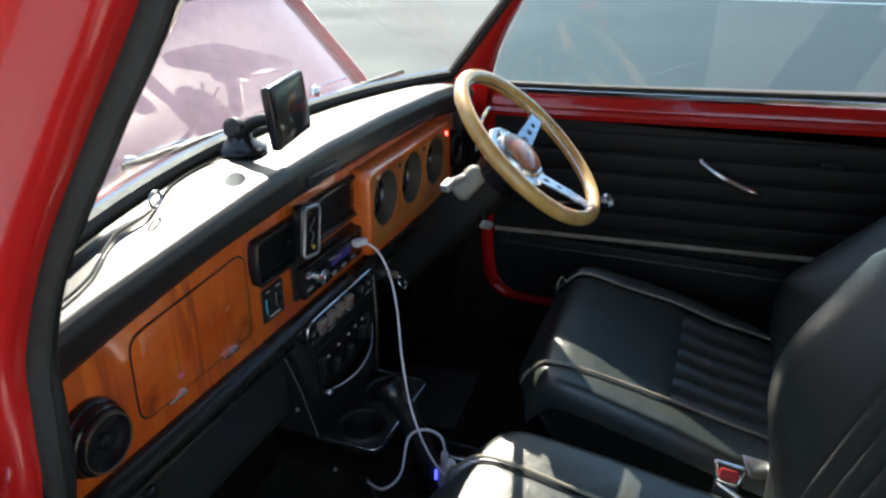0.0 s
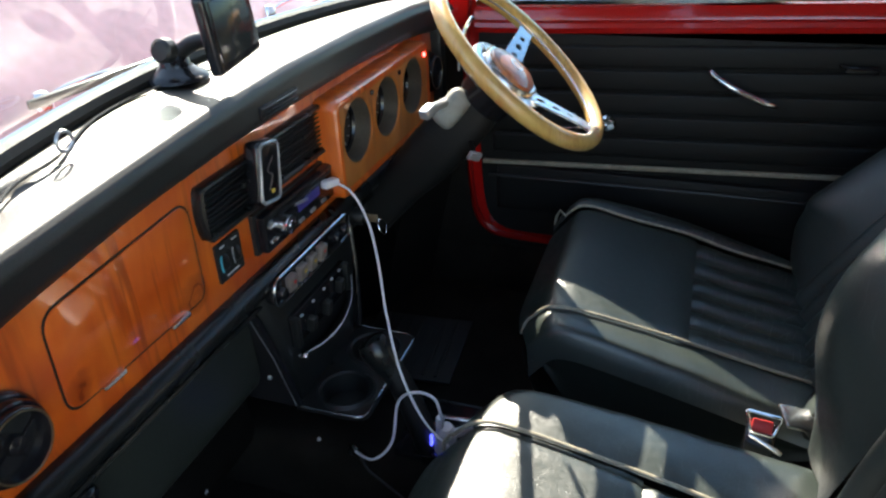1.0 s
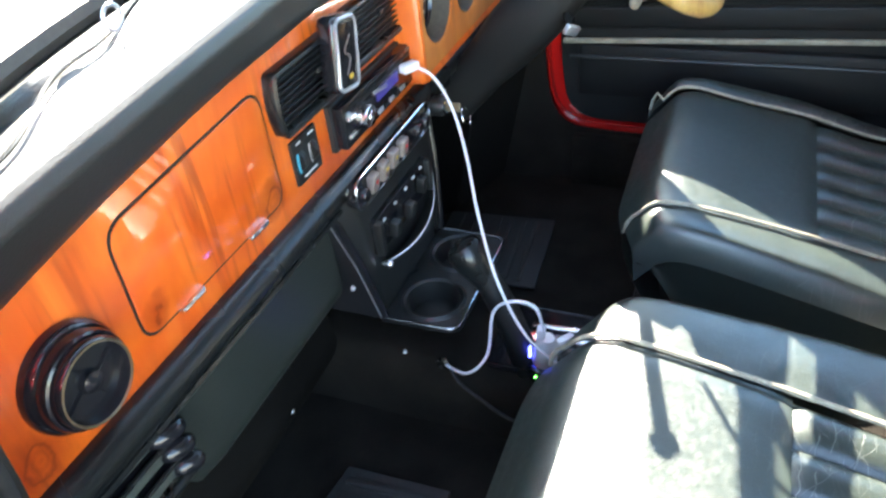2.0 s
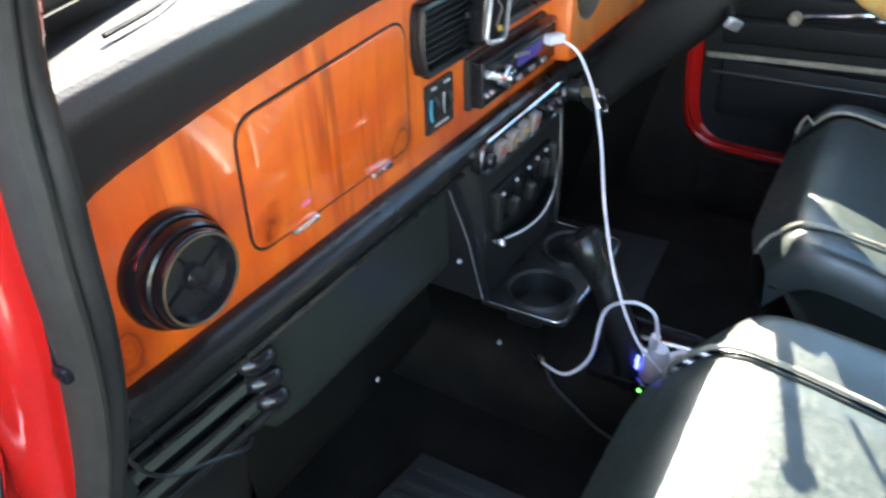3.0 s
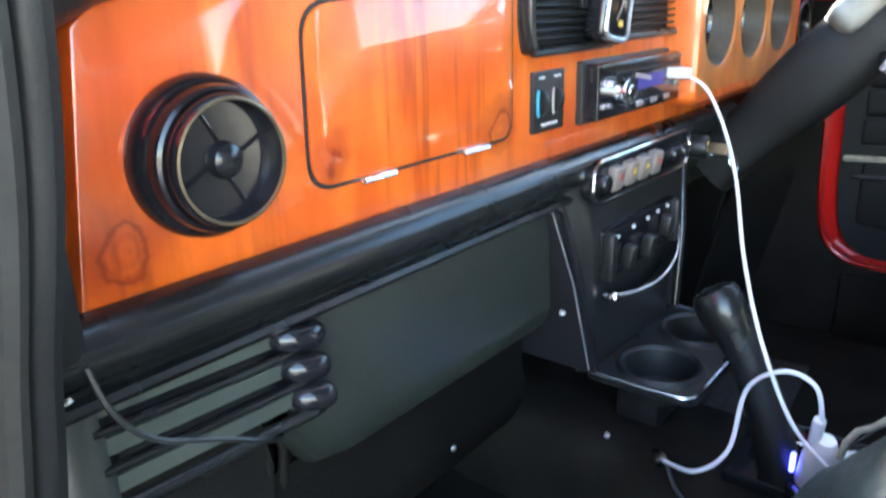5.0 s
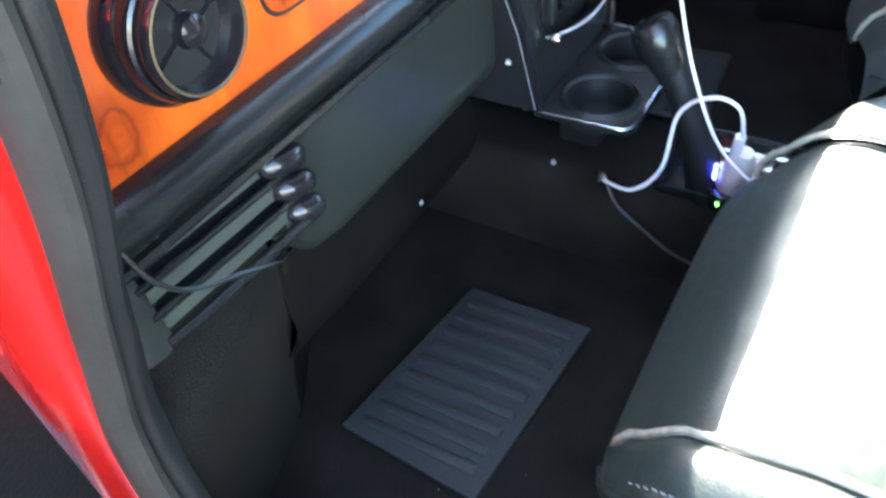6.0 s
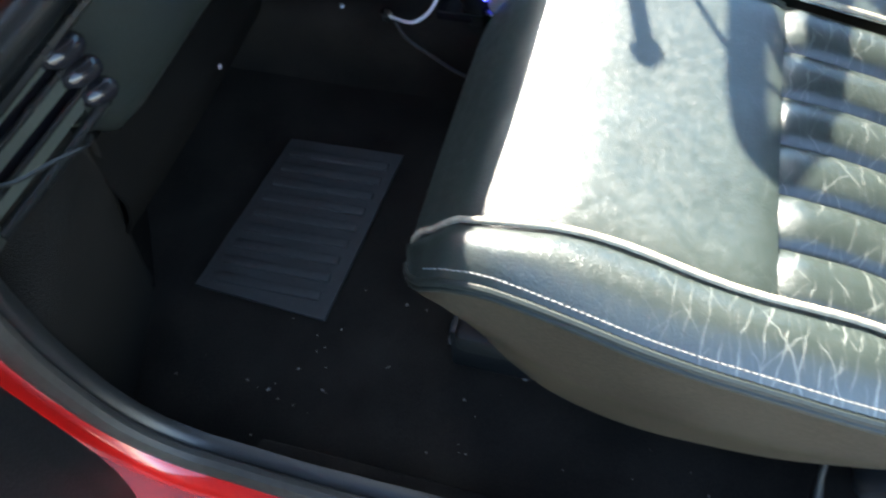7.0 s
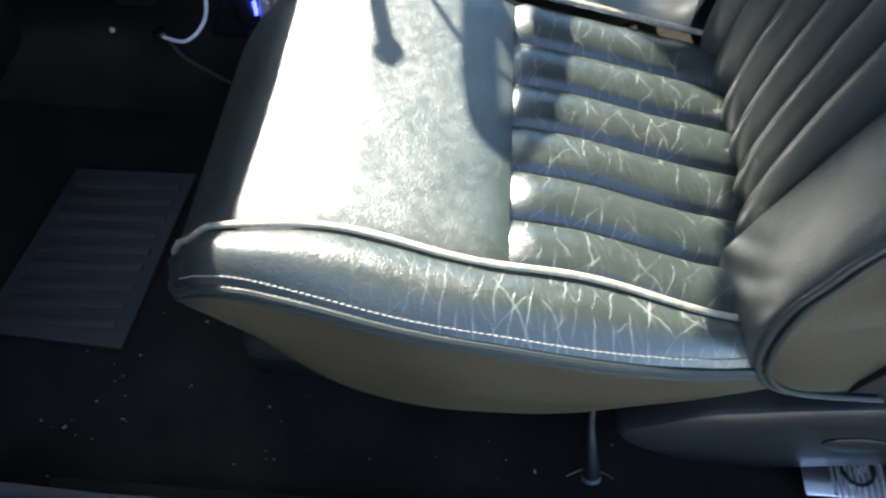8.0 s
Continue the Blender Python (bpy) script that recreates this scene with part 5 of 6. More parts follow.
    # stitched seam under the outer bolster, with its thread
    seam = [P(a_edge(y) + 0.0005, y, top(a_edge(y), y) - 0.001) for y in [-0.229 - 0.459 * (k / 66) ** 1.7 for k in range(67)]]
    part("seam_welt", tube(seam, 0.0032, 8), LEATHER_PLAIN, st)
    part("seam_welt", tube([p + Vector((s * 0.0005, 0, -0.0075)) for p in seam], 0.0028, 8), LEATHER_PLAIN, st)
    sewn = [(a_edge(y) - 0.0052, y) for y in np.linspace(-0.252, -0.652, 88)]
    th = part("stitching", merge(*[box((0.0011, 0.0031, 0.0009), Matrix.Translation(P(a, y, top(a, y) + 0.0006)) @ pose(0, 0, 0, 0, 0, s * 6)) for a, y in sewn]), THREAD, st, "pale stitches")
    tagged(th, kind="stuff")

    # piping
    for f, dz in ((a_out, 0.004), (a_in, 0.0045)):
        pts = [P(f(y), y - corner(f(y), y), top(f(y) - 0.0001, y) + dz) for y in np.linspace(-0.69, -0.250, 46)]
        cut = corner(f(-0.25))
        pts += [P(f(-0.25) - 0.001, -0.240 - cut, pts[-1].z - 0.007), P(f(-0.25) - 0.001, -0.2335 - cut, pts[-1].z - 0.019), P(f(-0.25) - 0.002, -0.231 - cut, pts[-1].z - 0.034)]
        part("piping", tube(pts, 0.0026, 8), PIPING, st, "cream piping")

    # side valance
    low = [(0.225, 0.205), (0.250, 0.202), (0.270, 0.180), (0.290, 0.150), (0.315, 0.116), (0.355, 0.088), (0.420, 0.083), (0.50, 0.094), (0.56, 0.112), (0.61, 0.140), (0.69, 0.185)]
    hem = [(q.x, q.y) for q in smooth_path([(p, z, 0) for p, z in low], 6)]

    def valance(u, v):
        y = -0.229 - 0.459 * u ** 1.7
        zt, zb = top(a_edge(y), y) - 0.008, interp(-y, hem)
        z = zt + (zb - zt) * v
        a = a_edge(y) - 0.0005 + 0.005 * math.sin(v * 1.9) - 0.022 * max(0, v - 0.45) / 0.55
        return P(a, y, z)
    part("side_valance", grid(valance, 44, 14), VALANCE, st, "black vinyl side of the cushion", 80)

    def side_in(u, v):
        y = -0.232 - 0.458 * u
        zt, zb = top(edge, y), interp(-y, low)
        return P(edge + 0.006 * math.sin(v * 3), y - corner(edge, y), zt + (zb - zt) * v)
    # Darker than the outer valance: this side's shade is put into its material.
    part("inner_valance", grid(side_in, 30, 8), LEATHER_PLAIN, st, "", 80)

    def front(u, v):
        a = 0.055 + 0.385 * u
        k = math.sin(math.pi * u)
        z = 0.160 - 0.075 * v
        return P(a, -0.236 + 0.004 * k - 0.075 * v ** 1.3 - corner(a), z)
    part("front_valance", grid(front, 24, 8), LEATHER_PLAIN, st, "", 80)
    part("seat_pan", box((0.38, 0.40, 0.03), pose(s * 0.262, -0.46 + dy, 0.085), 0.008), SOFT_BLACK, st)
    for a in (0.10, 0.42):
        part("runner", box((0.03, 0.44, 0.07), pose(s * a, -0.47 + dy, 0.038), 0.004), SOFT_BLACK, st)
        part("runner_cap", box((0.012, 0.06, 0.012), pose(s * a, -0.275 + dy, 0.03), 0.003), SILVER_PLASTIC, st)

    # backrest: a curved slab, fluted face, side bolsters
    def spine(h):
        """Front of the back at height h above the cushion: y, z."""
        return (-0.620 - (0.30 + recline) * h - 0.10 * h * h + 0.012 * math.sin(h * 5), 0.185 + 0.93 * h)

    def swell(h):
        """The passenger's inner bolster stands further forward half way up."""
        return glide(h, [(0.02, -0.045), (0.10, -0.035), (0.18, 0.0), (0.24, 0.032), (0.31, 0.046), (0.37, 0.040), (0.52, 0.030)]) if s < 0 else 0.0

    m = 6
    for k in range(m):
        def rib(u, v, k=k):
            h = 0.02 + 0.46 * u
            a0, a1 = 0.168 + 0.006 * u, 0.412 - 0.01 * u
            w = (a1 - a0) / m
            y, z = spine(h)
            t = (k + v) / m * 2 - 1
            puff = 0.025 * math.sin(math.pi * v) ** 0.65
            close = 0.016 * math.exp(-u * 14) + (0.034 if s < 0 else 0.012) * math.exp(-u * 2.5)
            return P(a0 + w * (k + v), y + puff - 0.014 + 0.012 * t * t - close, z + 0.3 * puff)
        part("back_flute", grid(rib, 24, 10), LEATHER_BACK, st, "", 80)

    def inner_bol(u, v):
        h = 0.022 + 0.488 * u
        y, z = spine(h)
        lo, hi = 0.172, 0.066
        a = lo + (hi - lo) * math.sin(v * 1.57)
        bulge = 0.034 * math.sin(math.pi * v * 0.62) - 0.02 * max(0, v - 0.6) ** 1.5
        shape = math.sqrt(max(0, 1 - (1 - min(1, u / 0.13)) ** 2)) * min(1, (1.02 - u) * 6) ** 0.5
        return P(a - (a - lo) * 0.25 * (1 - shape), y + bulge * shape - 0.055 * (1 - shape) + swell(h) * math.sin(min(1, 2 * v) * 1.57), z + 0.25 * bulge)
    # the outer side: a rounded nose low down over the cushion, then up along the reclined back
    NOSE = smooth_path([(0, -0.800, 0.197), (0, -0.740, 0.196), (0, -0.690, 0.196), (0, -0.665, 0.206), (0, -0.647, 0.234), (0, -0.640, 0.270), (0, -0.640, 0.309), (0, -0.648, 0.340),
                        (0, -0.657, 0.370), (0, -0.690 - 0.10 * recline, 0.44), (0, -0.735 - 0.24 * recline, 0.53), (0, -0.79 - 0.40 * recline, 0.64), (0, -0.815 - 0.45 * recline, 0.68)], 5)

    def nose(u):
        k = u * (len(NOSE) - 1)
        i = min(int(k), len(NOSE) - 2)
        return NOSE[i].lerp(NOSE[i + 1], k - i)

    def outer_bol(u, v):
        q = nose(u)
        ahead = (nose(min(1, u + 0.02)) - nose(max(0, u - 0.02))).normalized()
        n = Vector((0, ahead.z, -ahead.y))
        h = max(0.0, (q.z - 0.185) / 0.93)
        back = Vector((0, spine(h)[0] - 0.006 - 0.03 * max(0, 0.2 - u) / 0.2, q.z))
        t = 1 - v
        p = q.lerp(back, t * t * (0.55 + 0.45 * t))
        return P(0.5035 - 0.093 * (1 - math.cos(t * 1.57)) - 0.002 * math.sin(3.1 * t), p.y + n.y * 0.007 * math.sin(math.pi * t) ** 0.8, p.z + n.z * 0.007 * math.sin(math.pi * t) ** 0.8 + 0.0006 * noise.noise((q.y * 40, q.z * 40, v * 4)))
    part("back_bolster", grid(outer_bol, 56, 14), LEATHER_BACK, st, "", 80)
    part("back_bolster", grid(inner_bol, 28, 18), LEATHER_BACK, st, "", 80)

    def inner_side(u, v, a=0.0665):
        h = 0.022 + 0.488 * u
        y, z = spine(h)
        shape = math.sqrt(max(0, 1 - (1 - min(1, u / 0.13)) ** 2)) * min(1, (1.02 - u) * 6) ** 0.5
        return P(a + 0.02 * (1 - shape), y + 0.0266 * shape - 0.055 * (1 - shape) + swell(h) * (1 - v) - 0.125 * v * (0.45 + 0.55 * shape), z + 0.0066 - 0.004 * v)

    def outer_side(u, v):
        q = nose(u)
        far = Vector((0, min(-0.83, q.y - 0.02) if q.z < 0.30 else q.y - 0.135, max(q.z, 0.197)))
        p = q.lerp(far, v)
        return P(0.5030 + 0.004 * math.sin(math.pi * min(1, v * 3)) - 0.012 * v, p.y, p.z)
    part("back_side", grid(outer_side, 56, 8), VALANCE, st, "", 80)
    part("back_side", grid(inner_side, 24, 6), VALANCE, st, "", 80)
    for off in (0.0, 0.006):
        wl = [P(0.5042 + off * 0.3, nose(u).y - off * (0.3 + 0.7 * min(1, u * 3)), nose(u).z + off * 0.4) for u in np.linspace(0.08, 1, 60)]
        part("back_welt", tube(wl, 0.0024, 8), LEATHER_PLAIN, st)
    wl = [inner_side(u, 0.0, 0.0658) for u in np.linspace(0.02, 1, 40)]
    part("back_welt", tube(wl, 0.003, 8), LEATHER_PLAIN, st)

    def rear(u, v):
        h = 0.022 + 0.488 * u
        y, z = spine(h)
        return P(0.072 + 0.431 * v, y - 0.115, z - 0.02)
    part("back_shell", thicken(grid(rear, 10, 8), 0.02), VINYL, st)

    # recliner cover and lever on the sill side
    RC = round_corners([(-0.578, 0.096), (-0.640, 0.146), (-0.70, 0.165), (-0.76, 0.180), (-0.86, 0.185), (-0.89, 0.13), (-0.82, 0.070), (-0.72, 0.036), (-0.65, 0.040), (-0.60, 0.066)], 0.016, 4)

    def cover():
        bm = bmesh.new()
        c = Vector((sum(p.x for p in RC) / len(RC), sum(p.y for p in RC) / len(RC)))
        rings = [[bm.verts.new(P(a, c.x + (p.x - c.x) * k, c.y + (p.y - c.y) * k)) for p in RC] for a, k in ((0.455, 1.0), (0.499, 1.0), (0.5045, 0.975), (0.507, 0.90), (0.508, 0.5))]
        for r0, r1 in zip(rings, rings[1:]):
            for i in range(len(RC)):
                bm.faces.new((r0[i], r0[(i + 1) % len(RC)], r1[(i + 1) % len(RC)], r1[i]))
        bm.faces.new(rings[0])
        bm.faces.new(rings[-1])
        return bm
    rc = part("recliner_cover", cover(), RECLINER, st, "smooth grey black recliner cover")
    part("oval_cap", lathe([(0.026, 0), (0.026, 0.0025), (0.023, 0.0035), (0, 0.0035)], pose(s * 0.5075, -0.765 + dy, 0.118, 0, 90 * s, 0) @ Matrix.Diagonal((0.55, 1, 1, 1)), 28), RECLINER, rc)
    lv = part("recline_lever", tube([P(0.478, -0.566, 0.09), P(0.490, -0.566, 0.075), P(0.504, -0.569, 0.055), P(0.520, -0.573, 0.030)], lambda t: 0.0028 + 0.0052 * t * t, 12), VINYL, st, "black lever with a silver end")
    part("lever_end", lathe([(0.0078, 0), (0.0082, 0.004), (0.0062, 0.006), (0, 0.0065)], look(P(0.520, -0.573, 0.030), P(0.534, -0.577, 0.004)) @ pose(0, 0, 0, 180, 0, 0), 18), SILVER_PLASTIC, lv)
    return st


seat(-1, "car_seat", "dark leather passenger seat with cream piping and cracked sunlit cushion", 0.0, 0.0)
seat(1, "car_seat", "dark leather driver's seat with cream piping, half in shade", -0.035, 0.30, 0.20, 0.06)

# belt buckle between the seats
bk = thing("seat_belt_buckle", "black seat belt buckle with a red button and chrome edge", "belt buckle", (-0.02, -0.62, 0.12))
BM = look((0.002, -0.608, 0.222), (-0.80, -0.52, 0.88))
part("case", box((0.036, 0.052, 0.018), BM @ pose(0, -0.020, 0.012), 0.005), GLOSS_BLACK, bk)
part("button", box((0.024, 0.016, 0.008), BM @ pose(0, -0.001, 0.000), 0.0025), PRINT_RED, bk, "red button")
RIM = round_corners([(-0.013, -0.011), (0.012, -0.010), (0.021, 0.014), (-0.021, 0.013)], 0.004, 4)
part("rim", tube([BM @ Vector((p.x, p.y, -0.004)) for p in RIM], 0.0022, 8, True), CHROME, bk, "chrome rim")
part("lower_edge", box((0.044, 0.007, 0.006), BM @ pose(-0.006, -0.021, -0.003, 0, 0, 22), 0.0028, 3), CHROME, bk, "chrome edge")
part("stalk", tube(smooth_path([BM @ Vector((0, -0.045, 0.012)), (0.008, -0.630, 0.13), (0.004, -0.650, 0.095)], 4), 0.010, 8), SOFT_BLACK, bk)
bk2 = thing("belt_tongue", "bright steel belt tongue beside the seat", "belt tongue", (-0.01, -0.65, 0.2))
part("plate", box((0.030, 0.044, 0.006), pose(-0.016, -0.640, 0.256, 25, -20, 20), 0.002), BRUSHED, bk2)
part("grip", box((0.036, 0.022, 0.012), pose(-0.008, -0.662, 0.234, 25, 10, 20), 0.004), SOFT_BLACK, bk2)


# ---- steering wheel and column ----
WC, TILT = Vector((0.256, -0.241, 0.584)), 43.0
WM = Matrix.Translation(WC) @ pose(0, 0, 0, TILT, 0, 3.0) @ Matrix.Diagonal((1.013, 1.013, 1.013, 1))
wheel = thing("steering_wheel", "wood-rimmed steering wheel with three drilled alloy spokes", "steering wheel", WC)
R = 0.1475
HM = WM @ pose(0, 0, 0.004) @ Matrix.Diagonal((1.32, 1.32, 1.15, 1))
rim_profile = [(R + 0.0115 * math.cos(a), 0.0115 * math.sin(a) * 1.05) for a in np.linspace(0, 2 * math.pi, 18, endpoint=False)]
part("rim", lathe(rim_profile, WM, 90, True), RIM_WOOD, wheel, "varnished pale wood rim")
part("rim_rivet_ring", lathe([(R - 0.0118, -0.0015), (R - 0.0108, -0.0015), (R - 0.0108, 0.0015), (R - 0.0118, 0.0015)], WM, 90, True), BRUSHED, wheel)


def spoke_bm(ang):
    """A flat tapered spoke with three drilled holes that go through it."""
    bm = bmesh.new()
    L0, L1 = 0.040, R - 0.006
    holes = [(0.060, 0.0068), (0.083, 0.0056), (0.103, 0.0046)]
    bounds = [L0, 0.072, 0.094, 0.114]
    W = lambda x: 0.017 - 0.065 * (x - L0) if x < 0.125 else 0.0115 + 0.25 * (x - 0.125)

    def put(x, y, z):
        return WM @ pose(0, 0, 0, 0, 0, ang) @ Vector((x, y, z - 0.030 * (1 - (x - L0) / (L1 - L0)) ** 1.3))
    for (hx, hr), x0, x1 in zip(holes, bounds, bounds[1:]):
        n = 20
        for z, up in ((0.0016, 1), (-0.0016, -1)):
            inn, out = [], []
            for k in range(n):
                a = 2 * math.pi * k / n
                d = (math.cos(a), math.sin(a))
                tx = ((x1 - hx) / d[0] if d[0] > 0 else (x0 - hx) / d[0]) if abs(d[0]) > 1e-6 else 9
                ty = W(hx) / abs(d[1]) if abs(d[1]) > 1e-6 else 9
                t = min(tx, ty)
                ox, oy = hx + t * d[0], t * d[1]
                if ty <= tx:
                    oy = math.copysign(W(ox), oy)
                inn.append(bm.verts.new(put(hx + hr * d[0], hr * d[1], z)))
                out.append(bm.verts.new(put(ox, oy, z)))
            for k in range(n):
                j = (k + 1) % n
                bm.faces.new((inn[k], inn[j], out[j], out[k]) if up > 0 else (out[k], out[j], inn[j], inn[k]))
    xs = [0.114, 0.122, 0.131, L1]
    for z in (0.0016, -0.0016):
        rows = [[bm.verts.new(put(x, sgn * W(x), z)) for sgn in (-1, 1)] for x in xs]
        for a, b in zip(rows, rows[1:]):
            bm.faces.new((a[0], a[1], b[1], b[0]))
    # side edges
    for sgn in (-1, 1):
        xe = list(np.linspace(L0, L1, 12))
        top = [bm.verts.new(put(x, sgn * W(x), 0.0016)) for x in xe]
        bot = [bm.verts.new(put(x, sgn * W(x), -0.0016)) for x in xe]
        for i in range(len(xe) - 1):
            bm.faces.new((top[i], top[i + 1], bot[i + 1], bot[i]))
    return bm


for ang in (9, 181, 271):
    part("spoke", spoke_bm(ang), BRUSHED, wheel, "drilled alloy spoke")
part("hub_plate", lathe([(0.046, -0.0315), (0.047, -0.029), (0.046, -0.0265), (0.036, -0.0255), (0.034, -0.020), (0.0325, -0.0185), (0.030, -0.019)], HM, 48), BRUSHED, wheel, "polished alloy hub plate")
for k in range(6):
    a = radians(60 * k + 20)
    part("hub_screw", lathe([(0.0028, -0.026), (0.0026, -0.0235), (0, -0.023)], HM @ pose(0.0405 * math.cos(a), 0.0405 * math.sin(a), 0), 10), CHROME, wheel)
part("horn_push", lathe([(0.030, -0.020), (0.0295, -0.016), (0.024, -0.0125), (0.012, -0.0105), (0, -0.010)], HM, 40), HORN_WOOD, wheel, "round burr wood horn push")
part("horn_mark", lathe([(0.0085, -0.0105), (0.0085, -0.0098), (0.0065, -0.0098), (0.0065, -0.0105)], HM, 24, True), SILVER_PLASTIC, wheel, "pale round emblem")
part("boss", lathe([(0.030, -0.075), (0.034, -0.045), (0.040, -0.031), (0.036, -0.030)], HM, 36), GLOSS_BLACK, wheel)

column = thing("steering_column", "black steering column shroud with stalks", "steering column", (0.27, 0.0, 0.40))


def shroud(u, v):
    h = -0.02 - 0.27 * u
    a = 2 * math.pi * v
    w = 0.027 + 0.008 * math.sin(math.pi * min(1, u * 1.4))
    q = Vector((w * math.copysign(abs(math.cos(a)) ** 0.7, math.cos(a)), (w + 0.008) * math.copysign(abs(math.sin(a)) ** 0.7, math.sin(a)), h))
    return WM @ pose(0, 0, -0.06) @ q


part("shroud", grid(shroud, 14, 28, False, True), VINYL, column)
part("switch_housing", box((0.046, 0.036, 0.062), pose(0.226, -0.146, 0.518, 44, 16, 22), 0.013, 3), CREAM_METAL, column, "worn cream switch housing")
part("housing_collar", tube([(0.245, -0.175, 0.55), (0.262, -0.205, 0.572)], 0.036, 20), SOFT_BLACK, column)
part("stalk", tube(smooth_path([(0.215, -0.140, 0.530), (0.17, -0.146, 0.540), (0.13, -0.151, 0.549), (0.105, -0.155, 0.554)], 4), 0.0068, 12), SILVER_PLASTIC, column, "slim indicator stalk")
part("stalk_tip", box((0.024, 0.015, 0.013), pose(0.100, -0.156, 0.555, 0, -14, -12), 0.003), SILVER_PLASTIC, column)
low = part("lower_stalk", tube(smooth_path([(0.246, -0.160, 0.486), (0.228, -0.172, 0.470), (0.210, -0.182, 0.461)], 4), 0.0042, 10), SOFT_BLACK, column, "short lower stalk")
part("paddle", box((0.026, 0.008, 0.014), pose(0.200, -0.187, 0.457, 20, 24, -25), 0.003), SILVER_PLASTIC, low, "bright little paddle")
part("flash_stalk", tube([WM @ Vector(p) for p in ((-0.045, 0.055, -0.055), (-0.052, 0.075, -0.03), (-0.050, 0.085, -0.005), (-0.040, 0.088, 0.010))], 0.0028, 8), CHROME, column, "thin chrome stalk")

# ---- navigation set on the dash top ----
nav = thing("navigation_device", "black navigation screen on a suction mount", "navigation device", (-0.08, 0.03, 0.638))
NM = pose(-0.074, 0.002, 0.696, -4, -4, 6)
part("case", box((0.098, 0.015, 0.082), NM, 0.005, 3), GLOSS_BLACK, nav)
part("screen", box((0.084, 0.002, 0.064), NM @ pose(0.002, -0.0078, 0.002), 0.0006), material("dark screen", (0.03, 0.034, 0.034), 0.12, vary=0.1), nav, "unlit grey screen")
part("grip", box((0.03, 0.02, 0.03), NM @ pose(0.0, 0.014, -0.012), 0.005), SOFT_BLACK, nav)
part("arm", tube(smooth_path([NM @ Vector((0, 0.02, -0.012)), (-0.076, 0.050, 0.676), (-0.079, 0.066, 0.666), (-0.081, 0.074, 0.654)], 5), 0.009, 10), SOFT_BLACK, nav)
part("suction_cup", lathe([(0.036, 0.0), (0.034, 0.004), (0.026, 0.008), (0.018, 0.014), (0.016, 0.022), (0.012, 0.026), (0, 0.027)], pose(-0.083, 0.074, 0.638), 32), GLOSS_BLACK, nav)
part("lock_knob", lathe([(0.013, 0), (0.013, 0.012), (0.010, 0.015), (0, 0.0155)], pose(-0.110, 0.057, 0.676, 0, -80, 0), 20), SOFT_BLACK, nav)

# wire along the dash top, and a small eyelet
solo("loose_wire", tube(smooth_path([(-0.04, 0.045, 0.641), (-0.13, 0.074, 0.638), (-0.22, 0.070, 0.636), (-0.30, 0.042, 0.630), (-0.36, 0.036, 0.626), (-0.43, 0.000, 0.619), (-0.48, -0.010, 0.614)], 6), 0.0016, 6), SOFT_BLACK, "thin black wire lying along the dash top", "wire")
solo("wire_eyelet", tube([(-0.290 + 0.009 * math.cos(a), 0.040, 0.641 + 0.009 * math.sin(a)) for a in np.linspace(0, 6.28, 18)[:-1]], 0.0018, 8, True), SILVER_PLASTIC, "small pale ring on the dash top", "ring")

# wipers outside the screen
for wx, rot in ((0.30, 8), (-0.16, 8)):
    wp = thing("wiper", "thin black wiper with a bright arm", "wiper", (wx, 0.13, 0.66), "wipers")
    part("blade", box((0.24, 0.006, 0.010), pose(wx + 0.06, base_y(wx + 0.06) + 0.034, base_z(wx) + 0.003, 0, -1, -8), 0.002), SOFT_BLACK, wp)
    part("arm", tube(smooth_path([(wx - 0.03, 0.165, 0.636), (wx + 0.0, 0.158, 0.646), (wx + 0.05, 0.142, 0.650)], 4), 0.0028, 8), CHROME, wp)
    part("pivot", lathe([(0.011, 0), (0.011, 0.012), (0.007, 0.018), (0, 0.019)], pose(wx - 0.03, 0.165, 0.630), 16), CHROME, wp)

# ---- tunnel: gear lever, cup tray, charger ----
tray = thing("cup_holder_tray", "black plastic tray with two round cup wells", "cup holder", (0, -0.07, 0.10))


def tray_bm():
    """Top sheet with two wells."""
    bm = bmesh.new()
    z = 0.194
    for c, (x0, x1) in ((-0.050, (-0.100, 0.0)), (0.050, (0.0, 0.100))):
        cy, r, n = -0.070, 0.0345, 36
        rings = {k: [] for k in ("edge", "lip", "top", "in", "bot")}
        for k in range(n):
            a = 2 * math.pi * k / n
            d = (math.cos(a), math.sin(a))
            tx = ((x1 - c) / d[0] if d[0] > 0 else (x0 - c) / d[0]) if abs(d[0]) > 1e-6 else 9
            ty = ((-0.020 - cy) / d[1] if d[1] > 0 else (-0.118 - cy) / d[1]) if abs(d[1]) > 1e-6 else 9
            t = min(tx, ty)
            ex, ey = c + t * d[0], cy + t * d[1]
            if ey < -0.10 and abs(ex) > 0.082:
                ex *= 0.965
            rings["edge"].append(bm.verts.new((ex, ey, z)))
            for key, rr, zz in (("lip", r + 0.008, z), ("top", r + 0.004, z + 0.004), ("in", r, z + 0.002), ("bot", r - 0.004, z - 0.026)):
                rings[key].append(bm.verts.new((c + rr * d[0], cy + rr * d[1], zz)))
        order = ["edge", "lip", "top", "in", "bot"]
        for p, q in zip(order, order[1:]):
            for k in range(n):
                j = (k + 1) % n
                bm.faces.new((rings[p][k], rings[p][j], rings[q][j], rings[q][k]))
        bm.faces.new(rings["bot"])
    return bm


part("top", tray_bm(), SOFT_BLACK, tray)
